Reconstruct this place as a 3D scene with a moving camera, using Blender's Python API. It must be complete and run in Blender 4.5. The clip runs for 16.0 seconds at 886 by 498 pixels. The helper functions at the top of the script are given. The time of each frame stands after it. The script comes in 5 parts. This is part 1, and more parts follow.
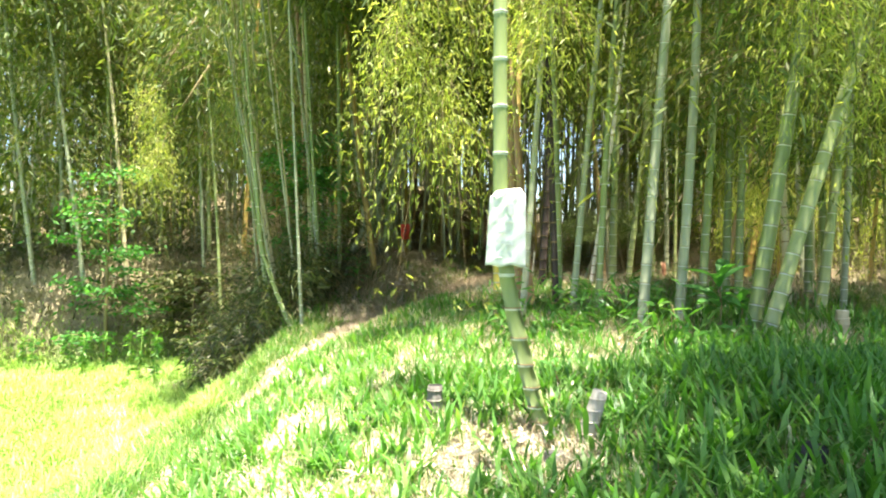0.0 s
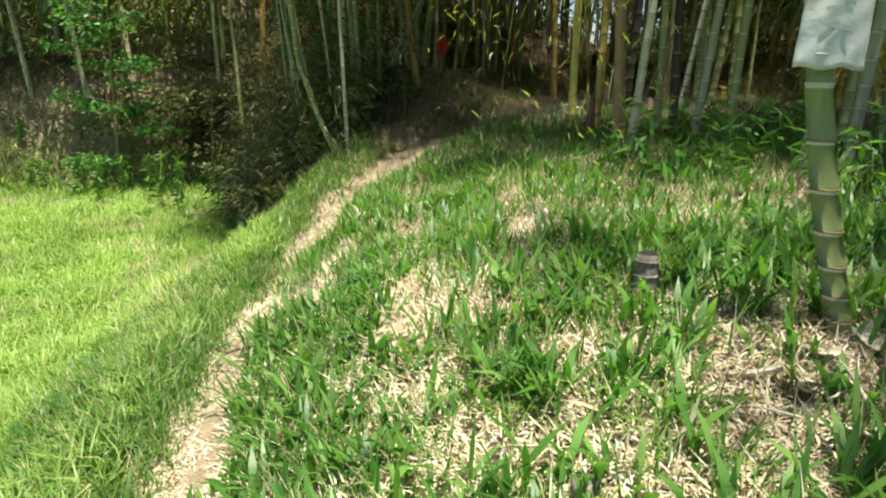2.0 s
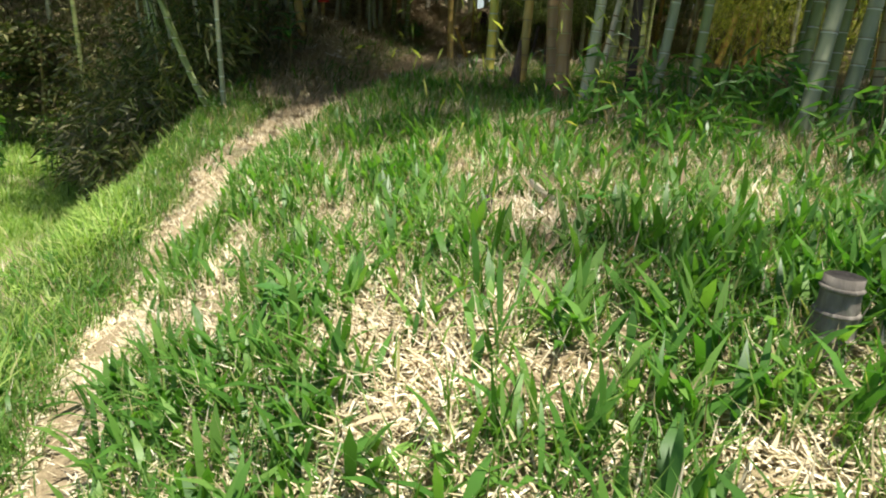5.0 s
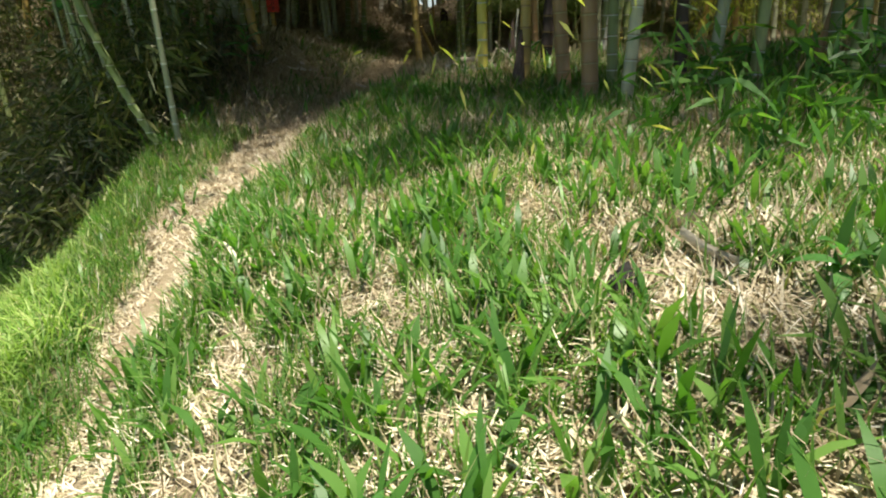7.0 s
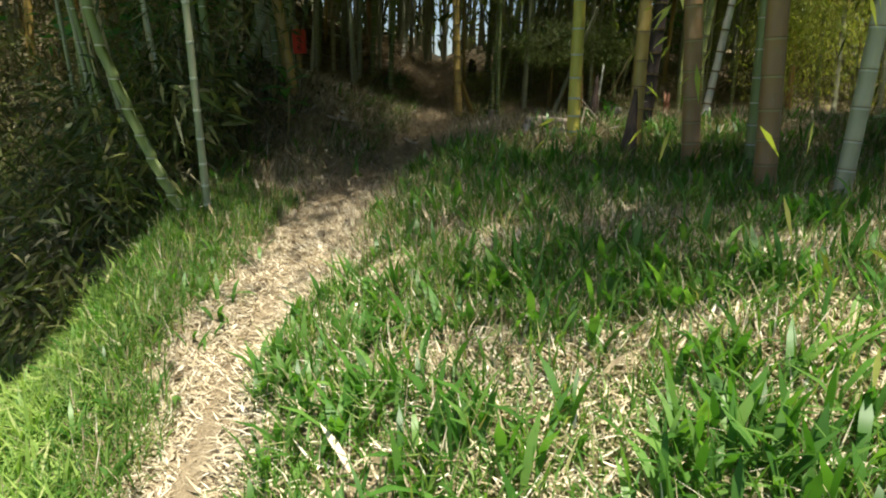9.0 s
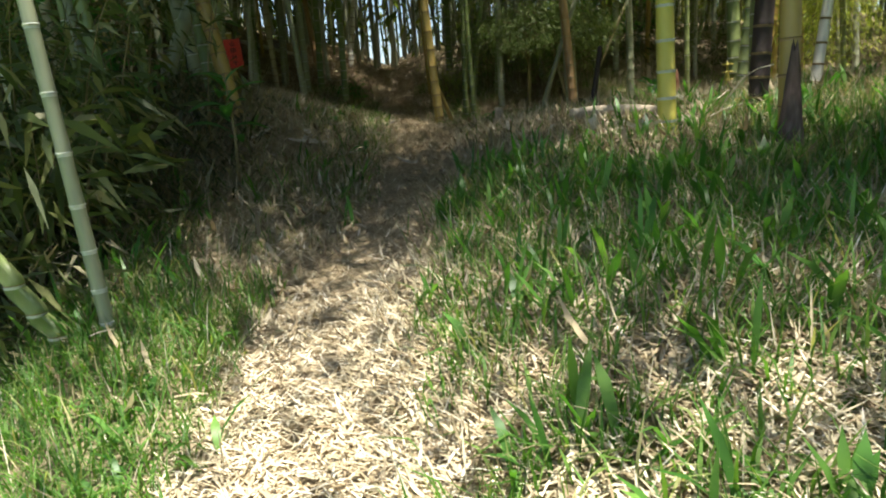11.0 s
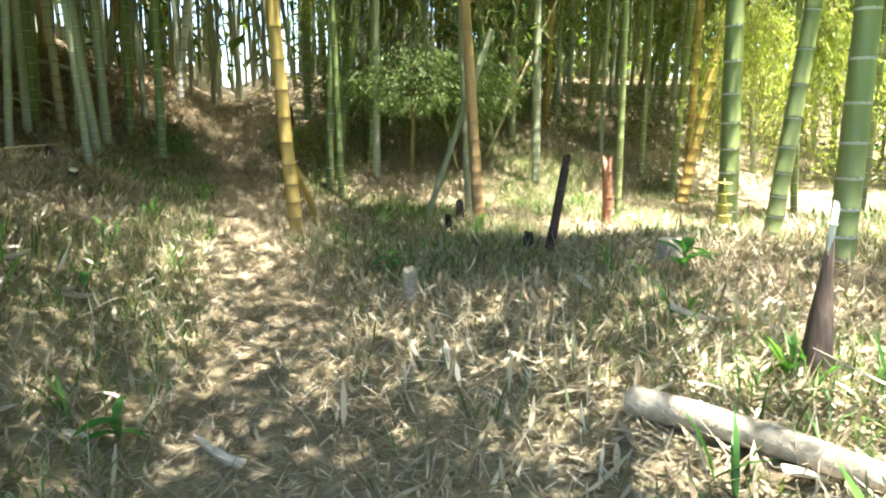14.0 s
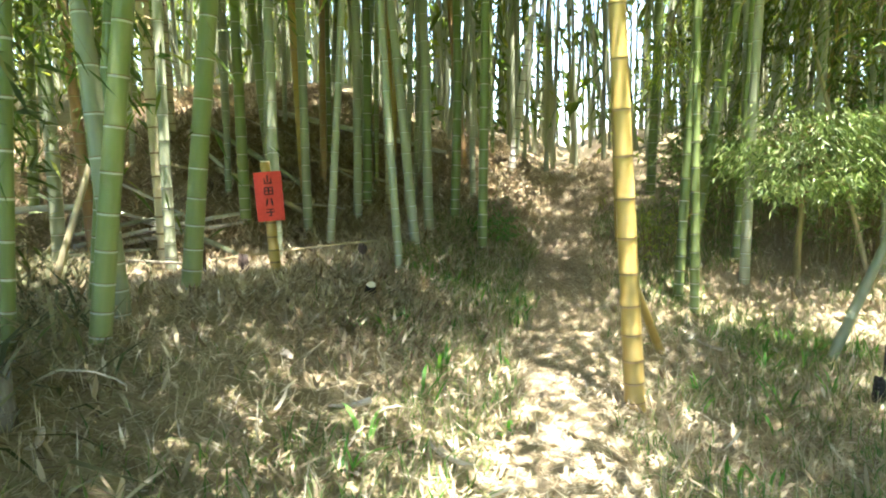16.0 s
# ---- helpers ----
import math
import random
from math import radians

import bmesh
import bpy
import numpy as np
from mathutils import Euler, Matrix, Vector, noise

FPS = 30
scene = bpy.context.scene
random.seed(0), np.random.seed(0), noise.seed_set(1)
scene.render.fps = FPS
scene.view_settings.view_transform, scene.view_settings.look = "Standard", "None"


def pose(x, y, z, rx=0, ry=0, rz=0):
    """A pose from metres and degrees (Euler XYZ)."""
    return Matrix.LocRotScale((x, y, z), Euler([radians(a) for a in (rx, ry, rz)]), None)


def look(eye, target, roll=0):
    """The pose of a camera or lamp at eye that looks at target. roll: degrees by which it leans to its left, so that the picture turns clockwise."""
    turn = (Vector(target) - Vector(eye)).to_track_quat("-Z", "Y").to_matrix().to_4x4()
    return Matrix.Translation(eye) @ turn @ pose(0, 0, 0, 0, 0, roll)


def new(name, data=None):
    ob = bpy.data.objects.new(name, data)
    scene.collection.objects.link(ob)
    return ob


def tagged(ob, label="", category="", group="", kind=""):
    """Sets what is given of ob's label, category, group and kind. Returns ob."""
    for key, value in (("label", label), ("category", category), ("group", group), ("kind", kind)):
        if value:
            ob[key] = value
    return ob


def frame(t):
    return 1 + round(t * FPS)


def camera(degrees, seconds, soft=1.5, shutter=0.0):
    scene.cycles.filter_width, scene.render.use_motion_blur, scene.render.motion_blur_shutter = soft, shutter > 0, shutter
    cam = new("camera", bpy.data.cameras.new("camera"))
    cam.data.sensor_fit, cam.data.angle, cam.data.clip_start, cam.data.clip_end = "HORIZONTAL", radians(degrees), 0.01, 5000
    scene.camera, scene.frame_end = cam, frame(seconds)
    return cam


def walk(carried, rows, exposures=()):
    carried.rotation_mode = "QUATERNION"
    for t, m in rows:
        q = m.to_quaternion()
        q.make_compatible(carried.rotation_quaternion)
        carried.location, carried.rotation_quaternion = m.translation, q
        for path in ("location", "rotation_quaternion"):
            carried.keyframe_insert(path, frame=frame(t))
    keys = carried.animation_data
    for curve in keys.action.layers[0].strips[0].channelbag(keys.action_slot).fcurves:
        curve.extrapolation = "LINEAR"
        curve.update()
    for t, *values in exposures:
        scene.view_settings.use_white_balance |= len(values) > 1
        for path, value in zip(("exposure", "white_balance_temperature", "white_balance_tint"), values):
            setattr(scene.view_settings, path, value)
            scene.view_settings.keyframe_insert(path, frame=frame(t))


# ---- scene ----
cam = camera(67.0, 16.0, soft=2.0)
SKY, SUN = 0.07, 5.0
EXPOSURES = ((0.0, 2.75, 6600, 10), (0.6, 2.05, 6600, 10), (1.5, 1.3, 6600, 10), (3.0, 1.0, 6600, 10), (6.0, 1.05, 6600, 10), (8.0, 0.9, 6600, 10), (10.5, 1.3, 6450, 10), (11.5, 2.2, 6250, 10), (12.5, 3.7, 6150, 10), (13.0, 3.8, 6150, 10), (13.5, 3.65, 6100, 10), (14.5, 3.5, 6100, 10), (15.0, 3.85, 6100, 10), (16.0, 4.25, 6100, 10))
PATH = [
    (0, (0.0, 0.0, 1.5), (-0.405, 1.959, 1.522), 0.5),
    (0.5, (-0.388, 0.234, 1.497), (-0.889, 2.159, 1.286), 0.8),
    (1, (-0.554, 0.615, 1.43), (-1.084, 2.513, 1.086), 0.6),
    (1.5, (-0.771, 0.931, 1.408), (-1.321, 2.812, 1.007), 0.4),
    (2, (-1.146, 1.222, 1.391), (-1.544, 3.119, 0.897), 1.4),
    (2.5, (-1.327, 1.526, 1.357), (-1.637, 3.423, 0.805), 1.7),
    (3, (-1.557, 1.726, 1.3), (-1.836, 3.599, 0.654), 1.8),
    (3.5, (-1.692, 1.892, 1.28), (-1.799, 3.797, 0.68), 4.4),
    (5.8, (-2.006, 2.842, 1.099), (-1.983, 4.761, 0.535), 3.2),
    (6, (-2.112, 2.928, 1.089), (-2.078, 4.847, 0.529), 2.7),
    (6.5, (-2.148, 3.237, 1.066), (-2.066, 5.153, 0.498), 1.1),
    (7, (-2.244, 3.692, 1.133), (-2.155, 5.607, 0.563), -1.5),
    (7.5, (-2.442, 4.033, 1.185), (-2.364, 5.949, 0.618), -2.6),
    (8, (-2.527, 4.397, 1.216), (-2.414, 6.346, 0.782), -4.4),
    (8.2, (-2.626, 4.559, 1.21), (-2.5, 6.512, 0.798), -1.8),
    (10.3, (-3.319, 6.4, 1.16), (-3.198, 8.333, 0.662), 2.4),
    (10.5, (-3.365, 6.698, 1.128), (-3.279, 8.654, 0.718), -1.5),
    (11, (-3.36, 7.329, 1.138), (-3.111, 9.269, 0.719), -4.8),
    (11.5, (-3.36, 7.938, 1.252), (-2.96, 9.858, 0.859), -3.7),
    (12, (-3.381, 8.609, 1.355), (-2.961, 10.543, 1.066), 1.8),
    (12.5, (-3.293, 9.111, 1.48), (-2.736, 11.012, 1.205), -3.9),
    (13, (-3.255, 9.756, 1.637), (-2.63, 11.636, 1.368), -0.4),
    (13.5, (-3.185, 10.247, 1.747), (-2.501, 12.109, 1.487), 0.8),
    (14, (-2.884, 10.711, 1.875), (-2.198, 12.552, 1.5), -0.6),
    (14.5, (-2.798, 11.269, 1.977), (-2.313, 13.183, 1.661), 0.2),
    (15, (-2.604, 11.825, 2.12), (-2.325, 13.776, 1.775), -1.1),
    (15.5, (-2.598, 12.357, 2.26), (-2.708, 14.347, 2.1), -2.0),
    (16, (-2.663, 12.841, 2.351), (-2.916, 14.813, 2.131), -1.3),
]
walk(cam, [(t, look(eye, target, roll)) for t, eye, target, roll in PATH], EXPOSURES)

# ---- light ----
world = bpy.data.worlds.new("world")
scene.world = world
world.use_nodes = True
sky = world.node_tree.nodes.new("ShaderNodeTexSky")
sky.sky_type = "NISHITA"
sky.sun_disc = False
sky.sun_elevation = radians(80)
sky.sun_rotation = radians(138)
world.node_tree.links.new(sky.outputs[0], world.node_tree.nodes["Background"].inputs[0])
world.node_tree.nodes["Background"].inputs[1].default_value = SKY
sun = new("sun", bpy.data.lights.new("sun", "SUN"))
sun.data.energy = SUN
sun.data.angle = radians(0.5)
sun.data.color = (1.0, 0.95, 0.84)
sun.matrix_world = look((1.8, -2.0, 16.0), (0, 0, 0))

# ---- materials ----


def shader(name):
    m = bpy.data.materials.new(name)
    m.use_nodes = True
    return m, m.node_tree.nodes, m.node_tree.links, m.node_tree.nodes["Principled BSDF"]


def ramp_of(nodes, stops):
    r = nodes.new("ShaderNodeValToRGB")
    while len(r.color_ramp.elements) < len(stops):
        r.color_ramp.elements.new(0.5)
    for e, (at, rgb) in zip(r.color_ramp.elements, stops):
        e.position, e.color = at, (*rgb, 1)
    return r


def noise_of(nodes, links, scale, detail=4.0, rough=0.6, stretch=None):
    co = nodes.new("ShaderNodeTexCoord")
    n = nodes.new("ShaderNodeTexNoise")
    n.inputs["Scale"].default_value, n.inputs["Detail"].default_value, n.inputs["Roughness"].default_value = scale, detail, rough
    if stretch:
        mp = nodes.new("ShaderNodeMapping")
        mp.inputs["Scale"].default_value = stretch
        links.new(co.outputs["Object"], mp.inputs["Vector"])
        links.new(mp.outputs[0], n.inputs["Vector"])
    else:
        links.new(co.outputs["Object"], n.inputs["Vector"])
    return n


def mixed(nodes, links, kind, fac, a, b):
    m = nodes.new("ShaderNodeMix")
    m.data_type, m.blend_type = "RGBA", kind
    for socket, v in ((m.inputs["Factor"], fac), (m.inputs[6], a), (m.inputs[7], b)):
        if isinstance(v, bpy.types.NodeSocket):
            links.new(v, socket)
        elif isinstance(v, (int, float)):
            socket.default_value = v
        else:
            socket.default_value = (*v, 1)
    return m.outputs[2]


def rough_stuff(name, stops, scale, fine, bump=0.4, roughness=0.85, stretch=None, random_tint=0.0):
    """A matt surface: a two-scale colour ramp and fine relief."""
    m, nodes, links, bsdf = shader(name)
    big = noise_of(nodes, links, scale, stretch=stretch)
    small = noise_of(nodes, links, fine, stretch=stretch)
    r = ramp_of(nodes, stops)
    add = nodes.new("ShaderNodeMath")
    add.operation = "MULTIPLY_ADD"
    links.new(small.outputs[0], add.inputs[0])
    add.inputs[1].default_value = 0.45
    mul = nodes.new("ShaderNodeMath")
    mul.operation = "MULTIPLY"
    links.new(big.outputs[0], mul.inputs[0])
    mul.inputs[1].default_value = 0.55
    links.new(mul.outputs[0], add.inputs[2])
    links.new(add.outputs[0], r.inputs[0])
    colour = r.outputs[0]
    if random_tint:
        info = nodes.new("ShaderNodeObjectInfo")
        hsv = nodes.new("ShaderNodeHueSaturation")
        rng = nodes.new("ShaderNodeMapRange")
        rng.inputs[3].default_value, rng.inputs[4].default_value = 1 - random_tint, 1 + random_tint
        links.new(info.outputs["Random"], rng.inputs[0])
        links.new(rng.outputs[0], hsv.inputs["Value"])
        links.new(colour, hsv.inputs["Color"])
        colour = hsv.outputs[0]
    links.new(colour, bsdf.inputs["Base Color"])
    bsdf.inputs["Roughness"].default_value = roughness
    bsdf.inputs["Specular IOR Level"].default_value = 0.25
    b = nodes.new("ShaderNodeBump")
    b.inputs["Strength"].default_value = bump
    b.inputs["Distance"].default_value = 0.01
    links.new(small.outputs[0], b.inputs["Height"])
    links.new(b.outputs[0], bsdf.inputs["Normal"])
    return m


def leaf_stuff(name, stops, through_rgb, share=0.4, roughness=0.5, gloss=0.3):
    """Leaves: each blade its own shade, light passing through in part."""
    m, nodes, links, bsdf = shader(name)
    geo = nodes.new("ShaderNodeNewGeometry")
    r = ramp_of(nodes, stops)
    links.new(geo.outputs["Random Per Island"], r.inputs[0])
    big = noise_of(nodes, links, 0.9, 2.0)
    hsv = nodes.new("ShaderNodeHueSaturation")
    rng = nodes.new("ShaderNodeMapRange")
    rng.inputs[1].default_value, rng.inputs[2].default_value = 0.3, 0.7
    rng.inputs[3].default_value, rng.inputs[4].default_value = 0.78, 1.22
    links.new(big.outputs[0], rng.inputs[0])
    links.new(rng.outputs[0], hsv.inputs["Value"])
    links.new(r.outputs[0], hsv.inputs["Color"])
    links.new(hsv.outputs[0], bsdf.inputs["Base Color"])
    bsdf.inputs["Roughness"].default_value = roughness
    bsdf.inputs["Specular IOR Level"].default_value = gloss
    tr = nodes.new("ShaderNodeBsdfTranslucent")
    links.new(mixed(nodes, links, "MULTIPLY", 1.0, hsv.outputs[0], through_rgb), tr.inputs["Color"])
    mx = nodes.new("ShaderNodeMixShader")
    mx.inputs[0].default_value = share
    links.new(bsdf.outputs[0], mx.inputs[1])
    links.new(tr.outputs[0], mx.inputs[2])
    links.new(mx.outputs[0], nodes["Material Output"].inputs[0])
    return m


def culm_stuff(name, stops, roughness=0.42, blotch=(0.30, 0.29, 0.22), blotch_share=0.35):
    """Bamboo skin: long streaks, waxy bloom, each culm a little different."""
    m, nodes, links, bsdf = shader(name)
    info = nodes.new("ShaderNodeObjectInfo")
    long = noise_of(nodes, links, 3.0, 5.0, 0.65, (3.0, 3.0, 0.22))
    r = ramp_of(nodes, stops)
    add = nodes.new("ShaderNodeMath")
    add.operation = "MULTIPLY_ADD"
    links.new(info.outputs["Random"], add.inputs[0])
    add.inputs[1].default_value = 0.5
    sub = nodes.new("ShaderNodeMath")
    sub.operation = "MULTIPLY_ADD"
    sub.inputs[1].default_value, sub.inputs[2].default_value = 0.9, -0.2
    links.new(long.outputs[0], sub.inputs[0])
    links.new(sub.outputs[0], add.inputs[2])
    links.new(add.outputs[0], r.inputs[0])
    spots = noise_of(nodes, links, 14.0, 6.0, 0.7, (1.0, 1.0, 0.5))
    rng = nodes.new("ShaderNodeMapRange")
    rng.inputs[1].default_value, rng.inputs[2].default_value = 0.52, 0.7
    rng.inputs[4].default_value = blotch_share
    links.new(spots.outputs[0], rng.inputs[0])
    links.new(mixed(nodes, links, "MIX", rng.outputs[0], r.outputs[0], blotch), bsdf.inputs["Base Color"])
    bsdf.inputs["Roughness"].default_value = roughness
    bsdf.inputs["Specular IOR Level"].default_value = 0.4
    b = nodes.new("ShaderNodeBump")
    b.inputs["Strength"].default_value, b.inputs["Distance"].default_value = 0.15, 0.004
    links.new(spots.outputs[0], b.inputs["Height"])
    links.new(b.outputs[0], bsdf.inputs["Normal"])
    return m


GREEN_CULM = culm_stuff("green_culm", [(0.0, (0.11, 0.15, 0.045)), (0.5, (0.185, 0.225, 0.075)), (1.0, (0.29, 0.31, 0.13))], blotch_share=0.22)
GREY_CULM = culm_stuff("grey_green_culm", [(0.0, (0.17, 0.192, 0.118)), (0.5, (0.28, 0.295, 0.19)), (1.0, (0.42, 0.41, 0.295))])
YELLOW_CULM = culm_stuff("yellow_culm", [(0.0, (0.29, 0.185, 0.05)), (0.5, (0.39, 0.26, 0.07)), (1.0, (0.47, 0.34, 0.11))], blotch_share=0.12)
LIME_CULM = culm_stuff("lime_culm", [(0.0, (0.42, 0.37, 0.07)), (0.5, (0.56, 0.47, 0.09)), (1.0, (0.64, 0.54, 0.14))], blotch=(0.25, 0.35, 0.05), blotch_share=0.3)
ORANGE_CULM = culm_stuff("orange_culm", [(0.0, (0.24, 0.14, 0.07)), (0.5, (0.36, 0.22, 0.10)), (1.0, (0.46, 0.31, 0.17))])
TAN_CULM = culm_stuff("tan_dead_culm", [(0.0, (0.30, 0.24, 0.13)), (0.5, (0.42, 0.35, 0.2)), (1.0, (0.52, 0.45, 0.3))], 0.6)
PALE_CULM = culm_stuff("bleached_culm", [(0.0, (0.5, 0.47, 0.38)), (0.5, (0.62, 0.59, 0.5)), (1.0, (0.72, 0.7, 0.62))], 0.6)
DARK_CULM = culm_stuff("burnt_culm", [(0.0, (0.02, 0.014, 0.012)), (0.5, (0.045, 0.028, 0.022)), (1.0, (0.09, 0.06, 0.045))], 0.7, (0.12, 0.1, 0.08), 0.3)
NODE_WHITE = rough_stuff("node_bloom", [(0.3, (0.42, 0.43, 0.36)), (0.7, (0.62, 0.62, 0.55))], 30, 90, 0.2, 0.7)
NODE_DARK = rough_stuff("node_rim", [(0.3, (0.15, 0.1, 0.05)), (0.7, (0.28, 0.2, 0.1))], 30, 90, 0.2, 0.7)
LEAF = leaf_stuff("bamboo_leaf", [(0.0, (0.052, 0.09, 0.02)), (0.6, (0.108, 0.15, 0.034)), (1.0, (0.23, 0.235, 0.055))], (1.45, 1.6, 0.6), 0.42)
SHRUB_LEAF = leaf_stuff("feathery_shrub_leaf", [(0.0, (0.09, 0.135, 0.04)), (0.6, (0.18, 0.24, 0.075)), (1.0, (0.34, 0.38, 0.16))], (1.3, 1.5, 0.8), 0.35)
# lighter, yellower copy of LEAF: sunlight on the sprays is put into the colour
SUNLIT_LEAF = leaf_stuff("sunlit_tone_bamboo_leaf", [(0.0, (0.165, 0.23, 0.045)), (0.6, (0.29, 0.345, 0.075)), (1.0, (0.47, 0.47, 0.15))], (1.5, 1.5, 0.7), 0.5)
BROAD_LEAF = leaf_stuff("broad_green_leaf", [(0.0, (0.045, 0.13, 0.03)), (0.6, (0.08, 0.21, 0.05)), (1.0, (0.13, 0.29, 0.07))], (1.3, 1.7, 0.6), 0.4, 0.4)
DARK_LEAF = leaf_stuff("dwarf_bamboo_leaf", [(0.0, (0.05, 0.075, 0.02)), (0.7, (0.1, 0.125, 0.035)), (1.0, (0.3, 0.27, 0.12))], (1.3, 1.4, 0.7), 0.35)
FIELD_GRASS = leaf_stuff("field_grass", [(0.0, (0.17, 0.29, 0.06)), (0.6, (0.3, 0.43, 0.1)), (0.9, (0.42, 0.52, 0.17)), (1.0, (0.62, 0.58, 0.3))], (1.2, 1.4, 0.7), 0.45)
WEED = leaf_stuff("mound_weed", [(0.0, (0.045, 0.125, 0.022)), (0.6, (0.085, 0.205, 0.036)), (1.0, (0.17, 0.30, 0.07))], (1.3, 1.6, 0.5), 0.42, 0.4)
FINE_GRASS = leaf_stuff("fine_grass", [(0.0, (0.06, 0.14, 0.025)), (0.6, (0.1, 0.21, 0.035)), (0.88, (0.17, 0.27, 0.06)), (1.0, (0.42, 0.37, 0.2))], (1.3, 1.5, 0.5), 0.4)
SHADE_GRASS = leaf_stuff("shade_grass", [(0.0, (0.06, 0.12, 0.03)), (0.5, (0.1, 0.18, 0.05)), (0.75, (0.2, 0.22, 0.09)), (1.0, (0.42, 0.36, 0.2))], (1.3, 1.5, 0.6), 0.4)
# bleached litter for mound and trail, with full sun put into its paler colour
LIT_BLEACHED = leaf_stuff("lit_bleached_leaf", [(0.0, (0.26, 0.2, 0.125)), (0.3, (0.5, 0.42, 0.27)), (0.75, (0.68, 0.6, 0.42)), (1.0, (0.84, 0.79, 0.66))], (1.0, 0.9, 0.7), 0.15, 0.7, gloss=0.2)
LITTER = leaf_stuff("dry_bamboo_leaf", [(0.0, (0.17, 0.122, 0.072)), (0.4, (0.36, 0.285, 0.175)), (0.85, (0.52, 0.435, 0.29)), (1.0, (0.72, 0.64, 0.49))], (1.0, 0.9, 0.7), 0.15, 0.7, gloss=0.2)
STRAW = leaf_stuff("dry_straw", [(0.0, (0.24, 0.185, 0.105)), (0.6, (0.44, 0.37, 0.24)), (1.0, (0.66, 0.6, 0.46))], (1.0, 0.9, 0.7), 0.2, 0.7, gloss=0.2)
# grey-green dry grass, its colour darkened to carry the bank's shade
DARKENED_STRAW = leaf_stuff("shade_darkened_bank_grass", [(0.0, (0.055, 0.075, 0.03)), (0.5, (0.15, 0.145, 0.075)), (1.0, (0.33, 0.3, 0.18))], (1.0, 0.95, 0.7), 0.2, 0.7, gloss=0.2)
TWIG = rough_stuff("twig", [(0.3, (0.14, 0.11, 0.05)), (0.7, (0.28, 0.22, 0.1))], 6, 60, 0.2)
DRY_TWIG = rough_stuff("bleached_twig", [(0.3, (0.4, 0.34, 0.24)), (0.7, (0.62, 0.56, 0.44))], 6, 60, 0.2)
STUMP = rough_stuff("weathered_stump", [(0.25, (0.05, 0.045, 0.04)), (0.5, (0.16, 0.14, 0.12)), (0.75, (0.36, 0.33, 0.28))], 9, 45, 0.8, 0.9, (1, 1, 0.3))
STUMP_PALE = rough_stuff("pale_stump", [(0.25, (0.22, 0.18, 0.13)), (0.5, (0.4, 0.35, 0.28)), (0.75, (0.6, 0.56, 0.48))], 9, 45, 0.8, 0.9, (1, 1, 0.3))
ROTTEN_LOG = rough_stuff("rotten_bark", [(0.25, (0.13, 0.1, 0.07)), (0.5, (0.36, 0.3, 0.22)), (0.75, (0.56, 0.5, 0.4))], 5, 30, 1.0, 0.95, (1, 1, 1))
BROWN_ROT = rough_stuff("brown_rotten_wood", [(0.25, (0.05, 0.032, 0.026)), (0.5, (0.11, 0.075, 0.06)), (0.75, (0.22, 0.17, 0.14))], 9, 40, 0.9, 0.9, (1, 1, 0.2))
CUT = rough_stuff("fresh_cut", [(0.3, (0.6, 0.52, 0.36)), (0.7, (0.8, 0.74, 0.6))], 20, 90, 0.2)
RED_ROT = rough_stuff("reddish_broken_wood", [(0.25, (0.12, 0.05, 0.03)), (0.55, (0.34, 0.17, 0.1)), (0.8, (0.6, 0.45, 0.33))], 8, 40, 0.9, 0.9, (1, 1, 0.25))
SHEET = rough_stuff("weathered_white_plastic", [(0.3, (0.46, 0.47, 0.43)), (0.55, (0.58, 0.59, 0.56)), (0.8, (0.68, 0.68, 0.65))], 4, 22, 0.3, 0.45)
SMUDGE = rough_stuff("faded_ink", [(0.3, (0.38, 0.4, 0.4)), (0.7, (0.55, 0.56, 0.54))], 8, 40, 0.1)
RED_BOARD = rough_stuff("red_painted_board", [(0.3, (0.58, 0.045, 0.03)), (0.7, (0.72, 0.07, 0.045))], 5, 40, 0.15, 0.55)
INK = rough_stuff("black_ink", [(0.3, (0.02, 0.015, 0.015)), (0.7, (0.05, 0.03, 0.03))], 20, 60, 0.1)
BLACK = rough_stuff("dark_charred_wood", [(0.3, (0.012, 0.01, 0.01)), (0.7, (0.05, 0.045, 0.04))], 12, 50, 0.8, 0.8)


